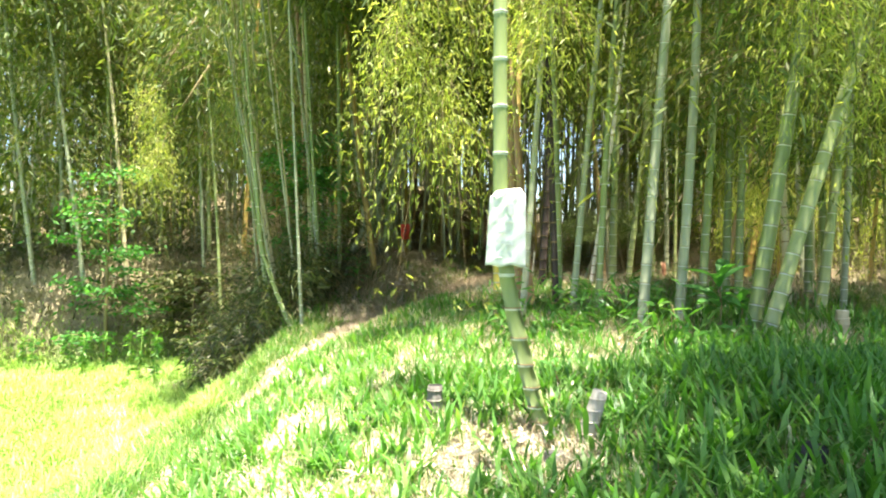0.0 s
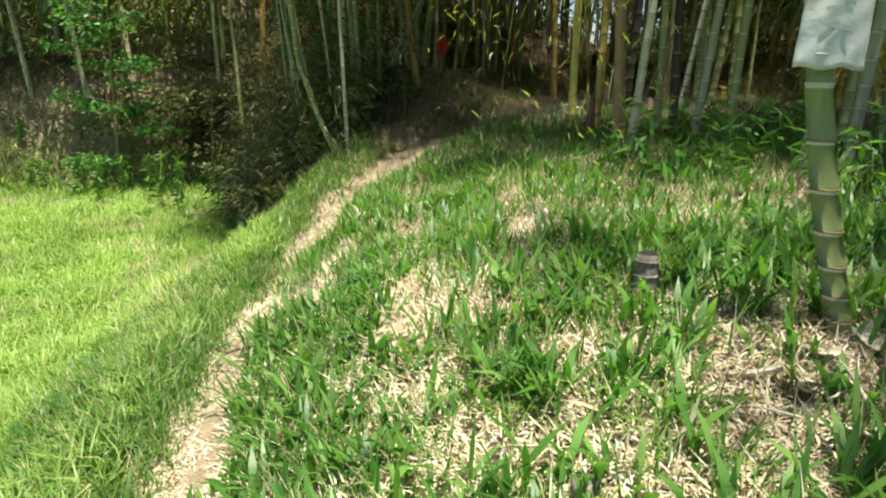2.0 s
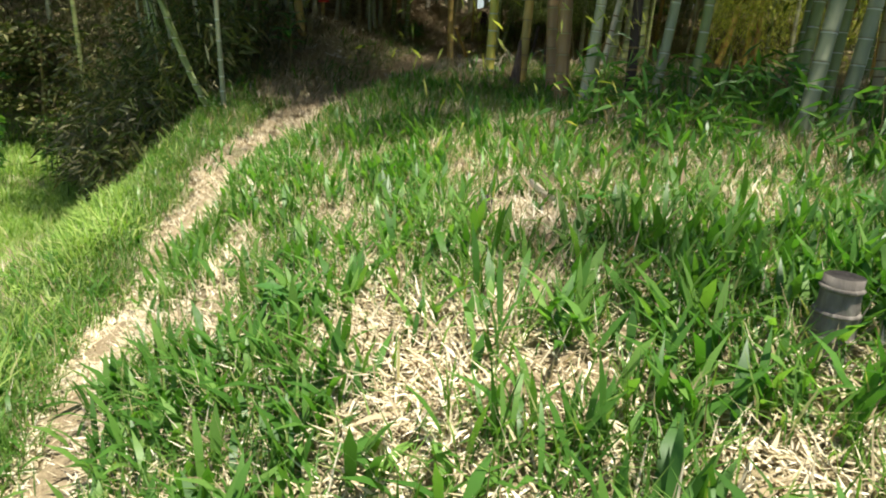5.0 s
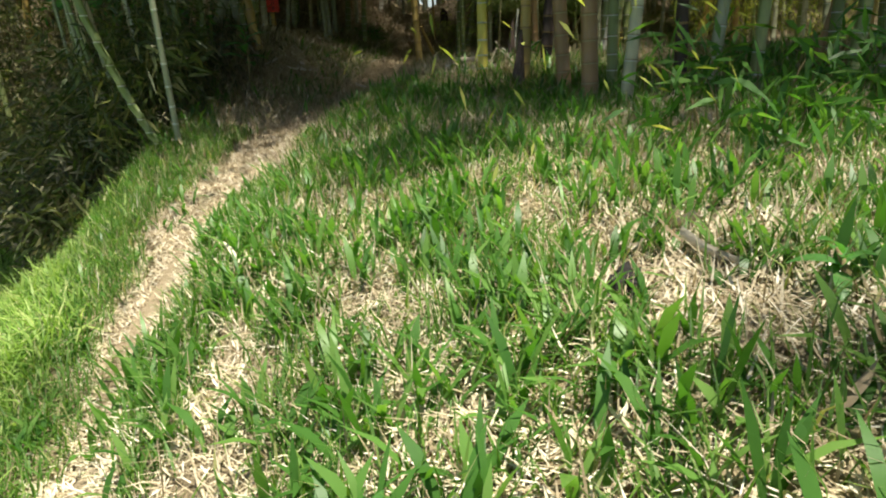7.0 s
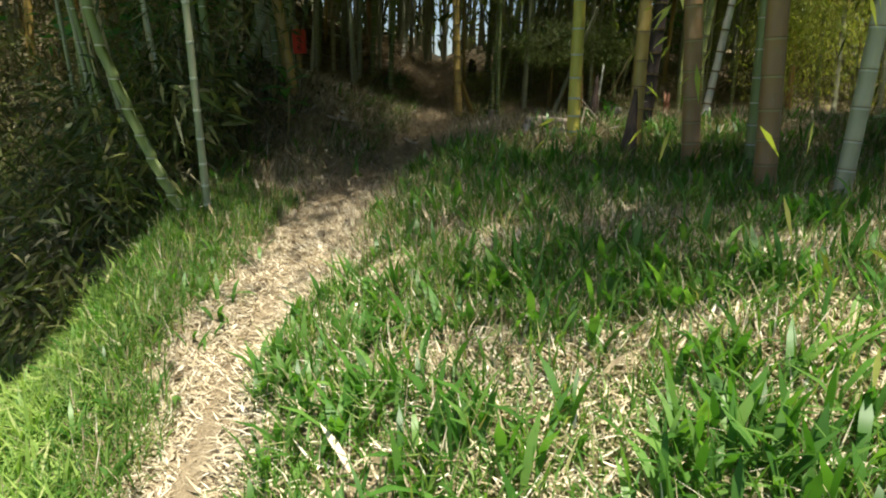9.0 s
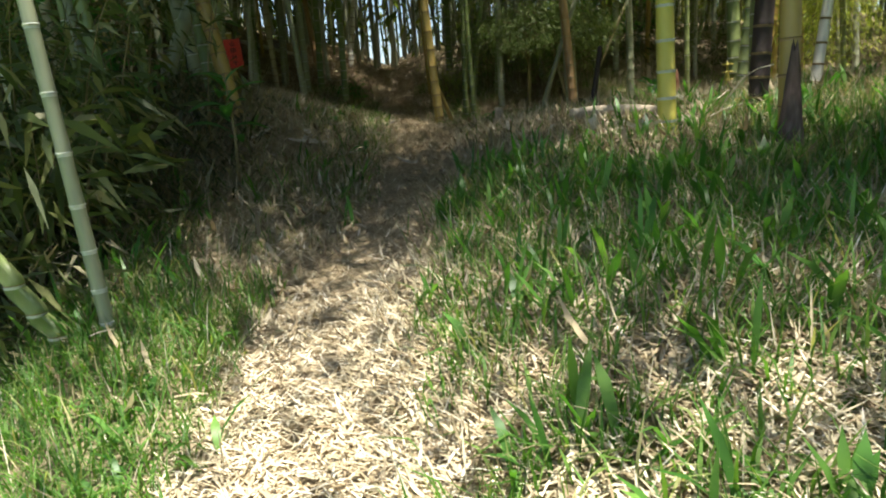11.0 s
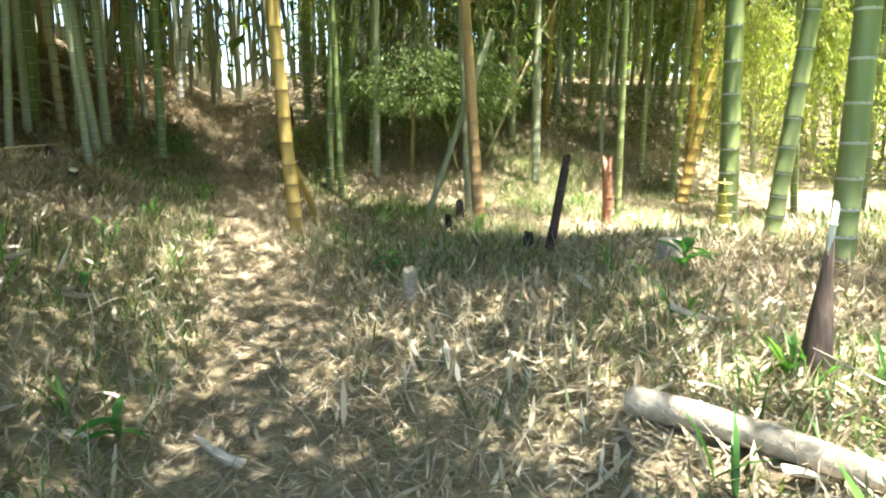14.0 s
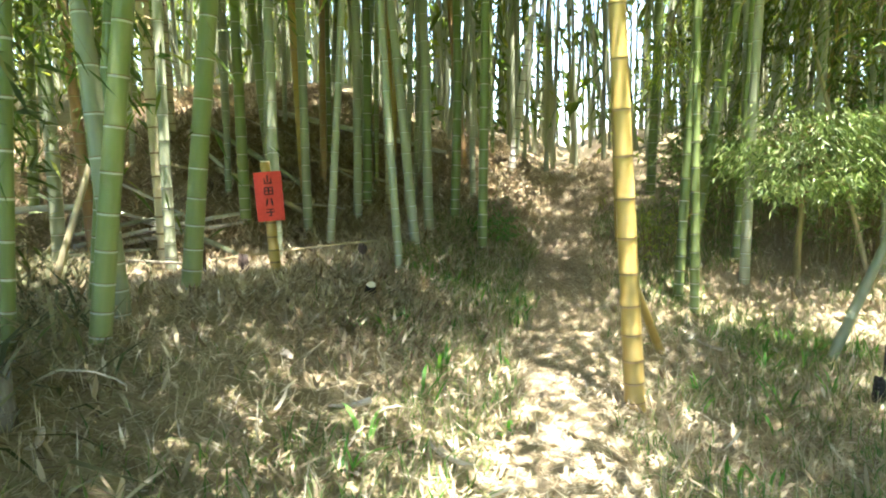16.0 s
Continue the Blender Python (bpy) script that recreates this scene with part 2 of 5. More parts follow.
def ground_stuff():
    """Soil under dry leaves, greener where grass covers it."""
    m, nodes, links, bsdf = shader("ground_cover")
    a = noise_of(nodes, links, 2.2, 6.0, 0.65)
    b = noise_of(nodes, links, 38.0, 5.0, 0.7)
    tan = ramp_of(nodes, [(0.25, (0.15, 0.112, 0.07)), (0.5, (0.31, 0.245, 0.15)), (0.75, (0.48, 0.4, 0.26))])
    links.new(mixed(nodes, links, "MIX", 0.55, a.outputs[0], b.outputs[0]), tan.inputs[0])
    green = ramp_of(nodes, [(0.3, (0.07, 0.14, 0.03)), (0.55, (0.14, 0.235, 0.055)), (0.75, (0.25, 0.31, 0.11))])
    links.new(mixed(nodes, links, "MIX", 0.6, a.outputs[0], b.outputs[0]), green.inputs[0])
    cover = nodes.new("ShaderNodeAttribute")
    cover.attribute_name = "grass_cover"
    links.new(mixed(nodes, links, "MIX", cover.outputs["Fac"], tan.outputs[0], green.outputs[0]), bsdf.inputs["Base Color"])
    bsdf.inputs["Roughness"].default_value = 0.95
    bsdf.inputs["Specular IOR Level"].default_value = 0.1
    bump = nodes.new("ShaderNodeBump")
    bump.inputs["Strength"].default_value, bump.inputs["Distance"].default_value = 0.9, 0.03
    links.new(b.outputs[0], bump.inputs["Height"])
    links.new(bump.outputs[0], bsdf.inputs["Normal"])
    return m


GROUND = ground_stuff()

# ---- ground ----
TRAIL_Y = [-12, 0, 3.4, 4.75, 6.0, 8.0, 10.0, 12.0, 14.0, 16.0, 20.0, 24.0, 28.0, 45.0]
TRAIL_X = [-0.8, -1.7, -2.6, -3.22, -3.58, -3.75, -3.5, -2.95, -2.55, -2.45, -2.35, -2.0, -1.7, -0.5]
TRAIL_Z = [-0.3, -0.3, -0.33, -0.38, -0.45, -0.08, 0.33, 0.53, 0.76, 0.93, 1.0, 1.42, 2.25, 3.6]
RISE_Y = [-12, 0, 2.5, 4.0, 6.0, 7.5, 9.8, 11.5, 12.5, 13.5, 15.0, 17.0, 20.0, 21.0, 23.0, 26.0, 32.0]
RISE_A = [0.45, 0.45, 0.85, 1.05, 1.05, 0.95, 0.42, 0.55, 0.47, 0.36, 0.1, -0.45, -0.42, -0.1, 0.5, 0.6, 0.8]
BANK_Y = [8, 10, 11, 14.5, 17.0, 20.0, 24.0, 28.0, 40.0]
BANK_A = [0.0, 0.1, 0.35, 0.75, 0.55, 0.45, 0.4, 0.8, 1.2]


def smooth(a, b, v):
    t = np.clip((v - a) / (b - a), 0, 1)
    return t * t * (3 - 2 * t)


def ground_z(x, y):
    """Height of the ground: a trail between a mound and a lower field."""
    x, y = np.asarray(x, float), np.asarray(y, float)
    s = x - np.interp(y, TRAIL_Y, TRAIL_X)
    zt = np.interp(y, TRAIL_Y, TRAIL_Z)
    right = zt + np.interp(y, RISE_Y, RISE_A) * (1 - np.exp(-np.maximum(s, 0) / 1.1))
    d = np.maximum((x + 5.6) * 0.897 + (y - 10.4) * 0.441, (x + 8.5) * -0.55 + (y - 15.3) * 0.835)
    bank = zt + np.interp(y, BANK_Y, BANK_A)
    target = -1.1 + (bank + 1.1) * smooth(-0.6, 1.2, d)
    left = zt + (target - zt) * smooth(0.15, 2.4, -s)
    bumps = 0.035 * np.sin(1.7 * x + 0.6 * y) * np.sin(1.3 * y - 0.8 * x) + 0.012 * np.sin(5.1 * x + 1.0) * np.sin(4.3 * y)
    left = left + 0.45 * np.clip(-x - 4.6, 0, 3.2) * smooth(19.5, 24, y)
    return np.where(s > 0, right, left) + bumps * np.minimum(1, np.abs(s) + 0.3)


def trail_s(x, y):
    """Metres to the right of the trail's middle."""
    return np.asarray(x, float) - np.interp(y, TRAIL_Y, TRAIL_X)


def grove_d(x, y):
    """Metres inside the grove's edge beside the field; negative out in the field."""
    x, y = np.asarray(x, float), np.asarray(y, float)
    return np.maximum((x + 5.6) * 0.897 + (y - 10.4) * 0.441, (x + 8.5) * -0.55 + (y - 15.3) * 0.835)


def patches(x, y, scale, seed):
    """Soft uneven patches from 0 to 1."""
    rng = np.random.RandomState(seed)
    total = np.zeros_like(np.asarray(x, float))
    for k in range(7):
        a, ph = rng.uniform(0, 2 * math.pi, 2)
        f = scale * rng.uniform(0.6, 2.2)
        total = total + np.sin(f * (np.cos(a) * x + np.sin(a) * y) + ph)
    return np.clip(0.5 + total / 5.0, 0, 1)


def fast_mesh(name, verts, faces, materials, slots=None):
    """A mesh from arrays: verts (n, 3), faces (m, k)."""
    verts, faces = np.asarray(verts, np.float32), np.asarray(faces, np.int32)
    me = bpy.data.meshes.new(name)
    me.vertices.add(len(verts))
    me.vertices.foreach_set("co", verts.ravel())
    k = faces.shape[1]
    me.loops.add(faces.size)
    me.loops.foreach_set("vertex_index", faces.ravel())
    me.polygons.add(len(faces))
    me.polygons.foreach_set("loop_start", np.arange(0, faces.size, k, dtype=np.int32))
    for m in materials:
        me.materials.append(m)
    if slots is not None:
        me.polygons.foreach_set("material_index", np.asarray(slots, np.int32))
    me.update(calc_edges=True)
    return me


def ground_sheet():
    near_x = np.arange(-16, 12.01, 0.2)
    near_y = np.arange(-4, 34.01, 0.2)
    xs = np.r_[-900, -500, -250, -120, -70, -45, -32, -24, -19, near_x, 15, 20, 28, 40, 70, 120, 250, 500, 900]
    ys = np.r_[-900, -400, -150, -60, -25, -12, -7, near_y, 37, 41, 46, 55, 75, 120, 250, 500, 900]
    gx, gy = np.meshgrid(xs, ys)
    v = np.stack([gx.ravel(), gy.ravel(), ground_z(gx.ravel(), gy.ravel())], 1)
    w = len(xs)
    i, j = np.meshgrid(np.arange(w - 1), np.arange(len(ys) - 1))
    k = (j * w + i).ravel()
    me = fast_mesh("ground", v, np.stack([k, k + 1, k + w + 1, k + w], 1), [GROUND])
    s = trail_s(v[:, 0], v[:, 1])
    field = smooth(0.3, -0.6, grove_d(v[:, 0], v[:, 1])) * smooth(-0.5, -1.2, s)
    mound = 0.55 * smooth(0.3, 0.9, s) * smooth(11.5, 9.5, v[:, 1]) * patches(v[:, 0], v[:, 1], 2.2, 3) + 0.8 * smooth(0.4, -0.4, v[:, 1]) + 0.8 * smooth(4.5, 7.0, v[:, 0]) * smooth(11.5, 9.5, v[:, 1])
    shade = 0.18 * patches(v[:, 0], v[:, 1], 1.6, 5) * smooth(0.2, 0.8, np.abs(s)) * smooth(24, 14, v[:, 1])
    layer = me.attributes.new("grass_cover", "FLOAT", "POINT")
    layer.data.foreach_set("value", np.maximum(np.maximum(field, mound), shade).astype(np.float32))
    me.shade_smooth()
    return tagged(new("ground", me), "trodden earth with dry bamboo leaves and patches of grass", "ground", kind="structure")


ground_sheet()

# ---- builders ----


def part(name, me, parent, label=""):
    ob = new(name, me)
    ob.parent = parent
    if label:
        ob["label"] = label
    return ob


def tube(path, radii, sides=8, cap=True):
    """Verts and quads of a tube along points; the ends close to a point."""
    path = np.asarray(path, float)
    n = len(path)
    tang = np.gradient(path, axis=0)
    tang /= np.linalg.norm(tang, axis=1)[:, None] + 1e-9
    ref = np.where(np.abs(tang[:, 2:3]) > 0.9, [[1.0, 0, 0]], [[0, 0, 1.0]])
    u = np.cross(tang, ref)
    u /= np.linalg.norm(u, axis=1)[:, None] + 1e-9
    w = np.cross(tang, u)
    a = np.linspace(0, 2 * math.pi, sides, endpoint=False)
    ring = u[:, None] * np.cos(a)[None, :, None] + w[:, None] * np.sin(a)[None, :, None]
    v = path[:, None] + ring * np.asarray(radii, float)[:, None, None]
    i, j = np.meshgrid(np.arange(sides), np.arange(n - 1))
    k, k2 = (j * sides + i).ravel(), (j * sides + (i + 1) % sides).ravel()
    faces = np.stack([k, k2, k2 + sides, k + sides], 1)
    v = v.reshape(-1, 3)
    if cap:
        mid = len(v)
        v = np.r_[v, path[:1], path[-1:]]
        b = np.arange(sides)
        lo = np.stack([b, np.full(sides, mid), np.full(sides, mid), (b + 1) % sides], 1)
        hi = np.stack([b + (n - 1) * sides, (b + 1) % sides + (n - 1) * sides, np.full(sides, mid + 1), np.full(sides, mid + 1)], 1)
        return v, faces, lo[:, [0, 1, 3]], hi[:, [0, 1, 2]]
    return v, faces, None, None


def tube_mesh(name, path, radii, material, sides=8, end_material=None, smooth_it=True):
    v, f, lo, hi = tube(path, radii, sides)
    me = bpy.data.meshes.new(name)
    me.from_pydata(v.tolist(), [], f.tolist() + lo.tolist() + hi.tolist())
    me.materials.append(material)
    if end_material:
        me.materials.append(end_material)
        for p in me.polygons:
            if p.index >= len(f) + len(lo):
                p.material_index = 1
    for p in me.polygons:
        p.use_smooth = smooth_it and p.index < len(f)
    return me


def node_heights(height, first=0.13, last=0.4):
    z, out, k = 0.05, [], 0
    while z < height - 0.1:
        out.append(z)
        z += min(last, first + 0.02 * k)
        k += 1
    return out


def culm_path(height, bow):
    """A culm's middle line: bow metres sideways at mid-height, straight at the foot."""
    z = np.array(node_heights(height) + [height])
    t = z / height
    return np.stack([bow * np.sin(t * math.pi * 0.5) ** 2 * t, 0 * z, z], 1)


def culm_mesh(name, height, r0, material, ring_material, bow=0.0, sides=10, swell=1.06, line=None):
    """One culm: tapering internodes with a raised rim and a pale band at every node."""
    nodes = culm_path(height, bow) if line is None else np.asarray(line, float)
    top = nodes[-1, 2]
    pts, rad, tag = [nodes[0] - (0, 0, 0.12)], [r0 * 1.05], [0]
    for p in nodes[:-1]:
        r = r0 * (1 - 0.75 * max(0, p[2]) / max(top, 8.0))
        for dz, k, t in ((-0.020, 0.99, 0), (-0.014, 1.0, 1), (-0.003, 1.0, 2), (0.002, swell, 0), (0.012, 1.0, 0)):
            pts.append(p + np.array([0, 0, dz]))
            rad.append(r * k)
            tag.append(t)
    pts.append(nodes[-1])
    rad.append(r0 * max(0.12, 1 - 0.75 * top / max(top, 8.0)))
    v, f, lo, hi = tube(np.array(pts), rad, sides)
    slots = [1 if tag[i // sides] == 1 else 2 if tag[i // sides] == 2 else 0 for i in range(len(f))]
    me = bpy.data.meshes.new(name)
    me.from_pydata(v.tolist(), [], f.tolist() + hi.tolist())
    for m in (material, ring_material, NODE_DARK):
        me.materials.append(m)
    me.polygons.foreach_set("material_index", np.array(slots + [0] * len(hi), np.int32))
    me.polygons.foreach_set("use_smooth", np.array([True] * len(f) + [False] * len(hi)))
    return me


def leaves_np(base, way, length, width, seed, fold=0.0):
    """Pointed leaves, four corners each."""
    rng = np.random.RandomState(seed)
    way = way / (np.linalg.norm(way, axis=1)[:, None] + 1e-9)
    side = np.cross(way, rng.normal(size=way.shape))
    side /= np.linalg.norm(side, axis=1)[:, None] + 1e-9
    L, W = length[:, None], width[:, None]
    sag = np.zeros_like(base)
    sag[:, 2] = -0.15 * length
    v = np.stack([base, base + way * L * 0.4 + side * W * 0.5, base + way * L + sag, base + way * L * 0.4 - side * W * 0.5], 1)
    return v.reshape(-1, 3), np.arange(len(v.reshape(-1, 3))).reshape(-1, 4)


def foliage_mesh(name, seed, z0, z1, reach, branches, per, leaf, materials, droop=0.9, base_r=0.03, lean_to=None):
    """Bamboo branches with hanging leaf sprays between two heights round an upright axis."""
    rng = np.random.RandomState(seed)
    V, F, S, off = [], [], [], 0
    for b in range(branches):
        z = z0 + (z1 - z0) * rng.rand()
        a = rng.uniform(0, 2 * math.pi)
        if lean_to is not None and rng.rand() < 0.92:
            a = lean_to + rng.normal() * 0.7
        out = np.array([math.cos(a), math.sin(a), 0])
        n = 6
        length = reach * rng.uniform(0.45, 1.0) * (1.0 - 0.5 * (z - z0) / max(z1 - z0, 0.1))
        t = np.linspace(0, 1, n)
        lift = rng.uniform(0.15, 0.7)
        path = out[None] * (t * length)[:, None] + np.array([0, 0, 1])[None] * (z + lift * length * t - droop * length * t**2.2)[:, None]
        v, f, _, _ = tube(path, 0.006 * (1.1 - t), 3, cap=False)
        V.append(v)
        F.append(f + off)
        S += [1] * len(f)
        off += len(v)
        tt = rng.uniform(0.2, 1.0, per)
        at = np.stack([np.interp(tt, t, path[:, k]) for k in range(3)], 1) + rng.normal(size=(per, 3)) * 0.09 * (0.5 + reach)
        way = out[None] * rng.uniform(0.0, 0.8, (per, 1)) + rng.normal(size=(per, 3)) * 0.5 + np.array([0, 0, -0.75])
        v, f = leaves_np(at, way, leaf * rng.uniform(0.6, 1.25, per), leaf * 0.15 * rng.uniform(0.7, 1.3, per), seed * 977 + b)
        V.append(v)
        F.append(f + off)
        S += [0] * len(f)
        off += len(v)
    return fast_mesh(name, np.concatenate(V), np.concatenate(F), materials, S)


# tall culms, a few shapes each, shared by all the bamboos of the grove
CULMS = {}


def shared_culm(kind, which):
    if (kind, which) not in CULMS:
        material, ring = {
            "green": (GREEN_CULM, NODE_WHITE), "grey": (GREY_CULM, NODE_WHITE), "tan": (TAN_CULM, NODE_DARK),
            "orange": (ORANGE_CULM, TAN_CULM), "yellow": (YELLOW_CULM, ORANGE_CULM), "lime": (LIME_CULM, NODE_WHITE), "dark": (DARK_CULM, NODE_DARK),
            "pale": (PALE_CULM, NODE_DARK),
        }[kind]
        CULMS[kind, which] = culm_mesh("culm", 10.5 + which, 0.06, material, ring, (0.25, 0.9, 0.5)[which], 10)
    return CULMS[kind, which]


HIGH = [foliage_mesh("crown", 11 + k, 4.8, 11.4, 2.3, 74, 30, 0.25, [LEAF, TWIG]) for k in range(3)]
LOW = [foliage_mesh("crown", 31 + k, 2.3, 10.4, 2.1, 105, 36, 0.19, [LEAF, TWIG], 1.1) for k in range(3)]
MID = [foliage_mesh("crown", 61 + k, 5.6, 11.2, 1.4, 50, 26, 0.2, [LEAF, TWIG]) for k in range(3)]
# one-sided crowns added overhead, out of view, and turned to shade chosen ground
OVER = [foliage_mesh("crown", 91 + k, 5.4, 10.6, 4.6, 200, 42, 0.27, [LEAF, TWIG], 0.6, lean_to=0.0) for k in range(3)]
WIDE = [foliage_mesh("crown", 71 + k, 5.6, 11.8, 3.7, 130, 34, 0.27, [LEAF, TWIG], 0.7) for k in range(3)]
LABELS = {
    "green": "tall green bamboo with pale node rings", "grey": "tall grey-green bamboo with a dusty bloom", "tan": "dead tan bamboo culm standing upright",
    "orange": "dying orange-brown bamboo culm", "yellow": "yellow bamboo culm with dark node lines", "lime": "sunlit yellow-green bamboo with white node rings",
    "dark": "blackened dead bamboo culm", "pale": "bleached pale bamboo culm",
}
PLACED = []


def bamboo(x, y, lean_x, lean_y, r, kind="green", crown="high", which=None, group="bamboos of the grove", rings=0):
    """A bamboo rooted at x, y; lean is metres sideways per metre up."""
    PLACED.append((x, y))
    which = random.randrange(3) if which is None else which
    up = Vector((lean_x, lean_y, 1)).normalized()
    spin = random.uniform(0, 360)
    root = new("bamboo")
    root.empty_display_size = 0.1
    root.matrix_world = Matrix.Translation((x, y, float(ground_z(x, y)))) @ Vector((0, 0, 1)).rotation_difference(up).to_matrix().to_4x4() @ pose(0, 0, 0, 0, 0, spin)
    stem = part("culm", shared_culm(kind, which), root)
    stem.scale = (r / 0.06, r / 0.06, random.uniform(0.92, 1.08))
    line = culm_path(10.5 + which, (0.25, 0.9, 0.5)[which])
    for k in range(rings):
        rr = r * (1 - 0.75 * line[k, 2] / (10.5 + which)) + 0.002
        p = line[k] * (r / 0.06, 1, stem.scale[2])
        ring = tube_mesh("node_ring", [p - (0, 0, 0.004), p, p + (0, 0, 0.003)], [rr, rr + 0.0015, rr], NODE_WHITE if kind in ("lime", "green", "grey") else NODE_DARK, 12)
        part("node_ring", ring, root)
    if not isinstance(crown, str):
        arm = tagged(part("crown", OVER[which], root), kind="stuff")
        arm.rotation_euler = (0, 0, radians(crown - spin))
    elif crown == "high":
        tagged(part("crown", HIGH[which], root), kind="stuff")
    elif crown in ("mid", "wide"):
        tagged(part("crown", (MID if crown == "mid" else WIDE)[which], root), kind="stuff")
    elif crown == "low":
        tagged(part("crown", LOW[which], root), kind="stuff")
    return tagged(root, LABELS[kind] + (" and low leafy branches" if crown == "low" else ""), "bamboo", group)


# ---- bamboos one by one: the grove's edge beside the mound ----
bamboo(0.62, 7.27, 0.07, 0.02, 0.058, "grey", "high", 0)
bamboo(1.02, 7.53, 0.07, 0.01, 0.055, "grey", "low", 1)
bamboo(1.63, 7.03, 0.17, 0.04, 0.075, "green", "low", 2)
bamboo(1.72, 6.85, 0.30, 0.06, 0.07, "green", "high", 1)
bamboo(1.55, 9.4, 0.06, 0.01, 0.06, "green", "low", 0)
bamboo(3.0, 9.4, 0.11, 0.02, 0.065, "green", "low", 2)
bamboo(-0.74, 10.19, -0.09, -0.02, 0.07, "orange", "none", 0)
bamboo(-0.31, 10.11, -0.02, 0.0, 0.05, "green", "none", 1)
bamboo(2.1, 10.6, 0.02, 0.0, 0.06, "green", 90, 1)
bamboo(2.04, 10.74, 0.2, 0.0, 0.04, "orange", "none", 0, rings=6)
bamboo(-4.36, 10.01, -0.05, -0.01, 0.028, "grey", "none", 0, rings=8)
bamboo(-4.7, 11.64, -0.07, -0.01, 0.04, "green", -30, 0)
bamboo(-4.95, 12.2, -0.1, -0.01, 0.042, "grey", -8, 1)
bamboo(-4.86, 13.02, -0.01, 0.0, 0.045, "green", -35, 2)
bamboo(-5.0, 11.3, -0.14, -0.02, 0.022, "grey", -3, 1)
bamboo(-5.15, 11.55, -0.1, -0.02, 0.02, "tan", "none", 2)
bamboo(-4.88, 11.75, -0.05, 0.0, 0.02, "green", "none", 0)
bamboo(-5.3, 11.25, -0.2, -0.03, 0.022, "tan", "none", 0)
bamboo(-5.3, 12.6, -0.04, 0.0, 0.04, "tan", "none", 2, rings=6)
for k in range(9):
    bamboo(-5.15 - 0.13 * k + 0.1 * math.sin(4 * k), 10.95 + 0.17 * k, -0.22 + 0.022 * k, -0.02, 0.02 + 0.003 * (k % 3), ("grey", "green", "tan")[k % 3], "none", k % 3)
bamboo(-4.8, 14.87, -0.15, -0.03, 0.075, "grey", "high", 1)
bamboo(-11.55, 13.87, -0.13, -0.03, 0.06, "grey", "low", 0)
bamboo(-9.36, 15.4, -0.04, -0.01, 0.05, "grey", "low", 1)
bamboo(-12.57, 13.44, -0.13, -0.03, 0.055, "grey", "low", 2)
bamboo(-12.7, 14.5, -0.03, -0.02, 0.05, "grey", -70, 1)
bamboo(-8.3, 14.5, -0.04, -0.02, 0.045, "green", "high", 2)
bamboo(-10.8, 14.4, -0.08, -0.02, 0.055, "tan", "none", 0, rings=6)
# four unseen bamboos, added out of view so their crowns shade the mound's right
bamboo(4.3, 3.6, 0.02, 0.0, 0.055, "green", 205, 0)
bamboo(3.3, 1.4, 0.02, 0.0, 0.055, "green", 176, 2)
bamboo(3.6, 3.4, 0.02, 0.0, 0.055, "grey", 180, 1)
bamboo(5.4, 6.2, 0.04, 0.0, 0.055, "grey", 185, 1)
# round the bend of the trail
bamboo(-1.4, 11.28, -0.01, 0.0, 0.058, "lime", "none", 0, rings=12)
bamboo(-1.05, 10.62, 0.01, 0.02, 0.055, "yellow", 152, 2, rings=8)
bamboo(-0.82, 8.95, -0.05, 0.0, 0.066, "orange", "high", 0)
bamboo(-0.72, 8.4, 0.07, 0.0, 0.045, "grey", "mid", 1)
bamboo(-0.3, 8.49, -0.04, 0.0, 0.045, "dark", "none", 0, rings=6)
bamboo(-0.11, 8.45, 0.08, -0.01, 0.044, "grey", "wide", 2)
bamboo(0.2, 8.43, 0.04, 0.0, 0.044, "green", "wide", 1)
bamboo(0.17, 12.07, 0.14, -0.01, 0.039, "pale", "none", 1, rings=6)
bamboo(-4.3, 13.6, -0.16, 0.05, 0.07, "yellow", 10, 0)
bamboo(-4.55, 14.0, -0.05, 0.05, 0.055, "green", -25, 2)
bamboo(-0.66, 11.5, 0.05, -0.02, 0.065, "dark", "none", 0, rings=8)
bamboo(1.5, 15.3, -0.03, 0.01, 0.085, "green", 178, 0, rings=10)
bamboo(0.59, 13.46, 0.02, 0.0, 0.076, "green", 180, 1, rings=10)
bamboo(0.95, 14.3, 0.1, -0.03, 0.06, "green", 140, 2)
bamboo(4.25, 19.16, 0.17, -0.04, 0.085, "yellow", "none", 1)
bamboo(4.9, 20.2, 0.05, -0.02, 0.06, "green", "wide", 0)
bamboo(6.2, 22.0, 0.1, 0.0, 0.06, "grey", "low", 2)
bamboo(7.0, 23.6, 0.15, 0.0, 0.06, "green", "low", 1)
# beyond the clearing
bamboo(-1.97, 17.25, -0.055, 0.0, 0.068, "yellow", "wide", 0, rings=10)
bamboo(0.62, 18.75, -0.06, 0.02, 0.08, "orange", -70, 1)
bamboo(0.75, 19.4, -0.03, 0.01, 0.06, "grey", "none", 0)
bamboo(2.45, 20.6, 0.0, 0.0, 0.072, "grey", "wide", 2)
bamboo(5.4, 23.6, 0.04, -0.01, 0.08, "green", "high", 1)
bamboo(4.9, 23.7, 0.02, -0.01, 0.07, "grey", "high", 0)
bamboo(2.37, 18.16, 0.0, 0.0, 0.045, "green", "mid", 2)
bamboo(-0.85, 20.4, -0.01, 0.0, 0.052, "green", 222, 0)
bamboo(-0.15, 21.0, 0.02, 0.0, 0.06, "grey", "mid", 1)
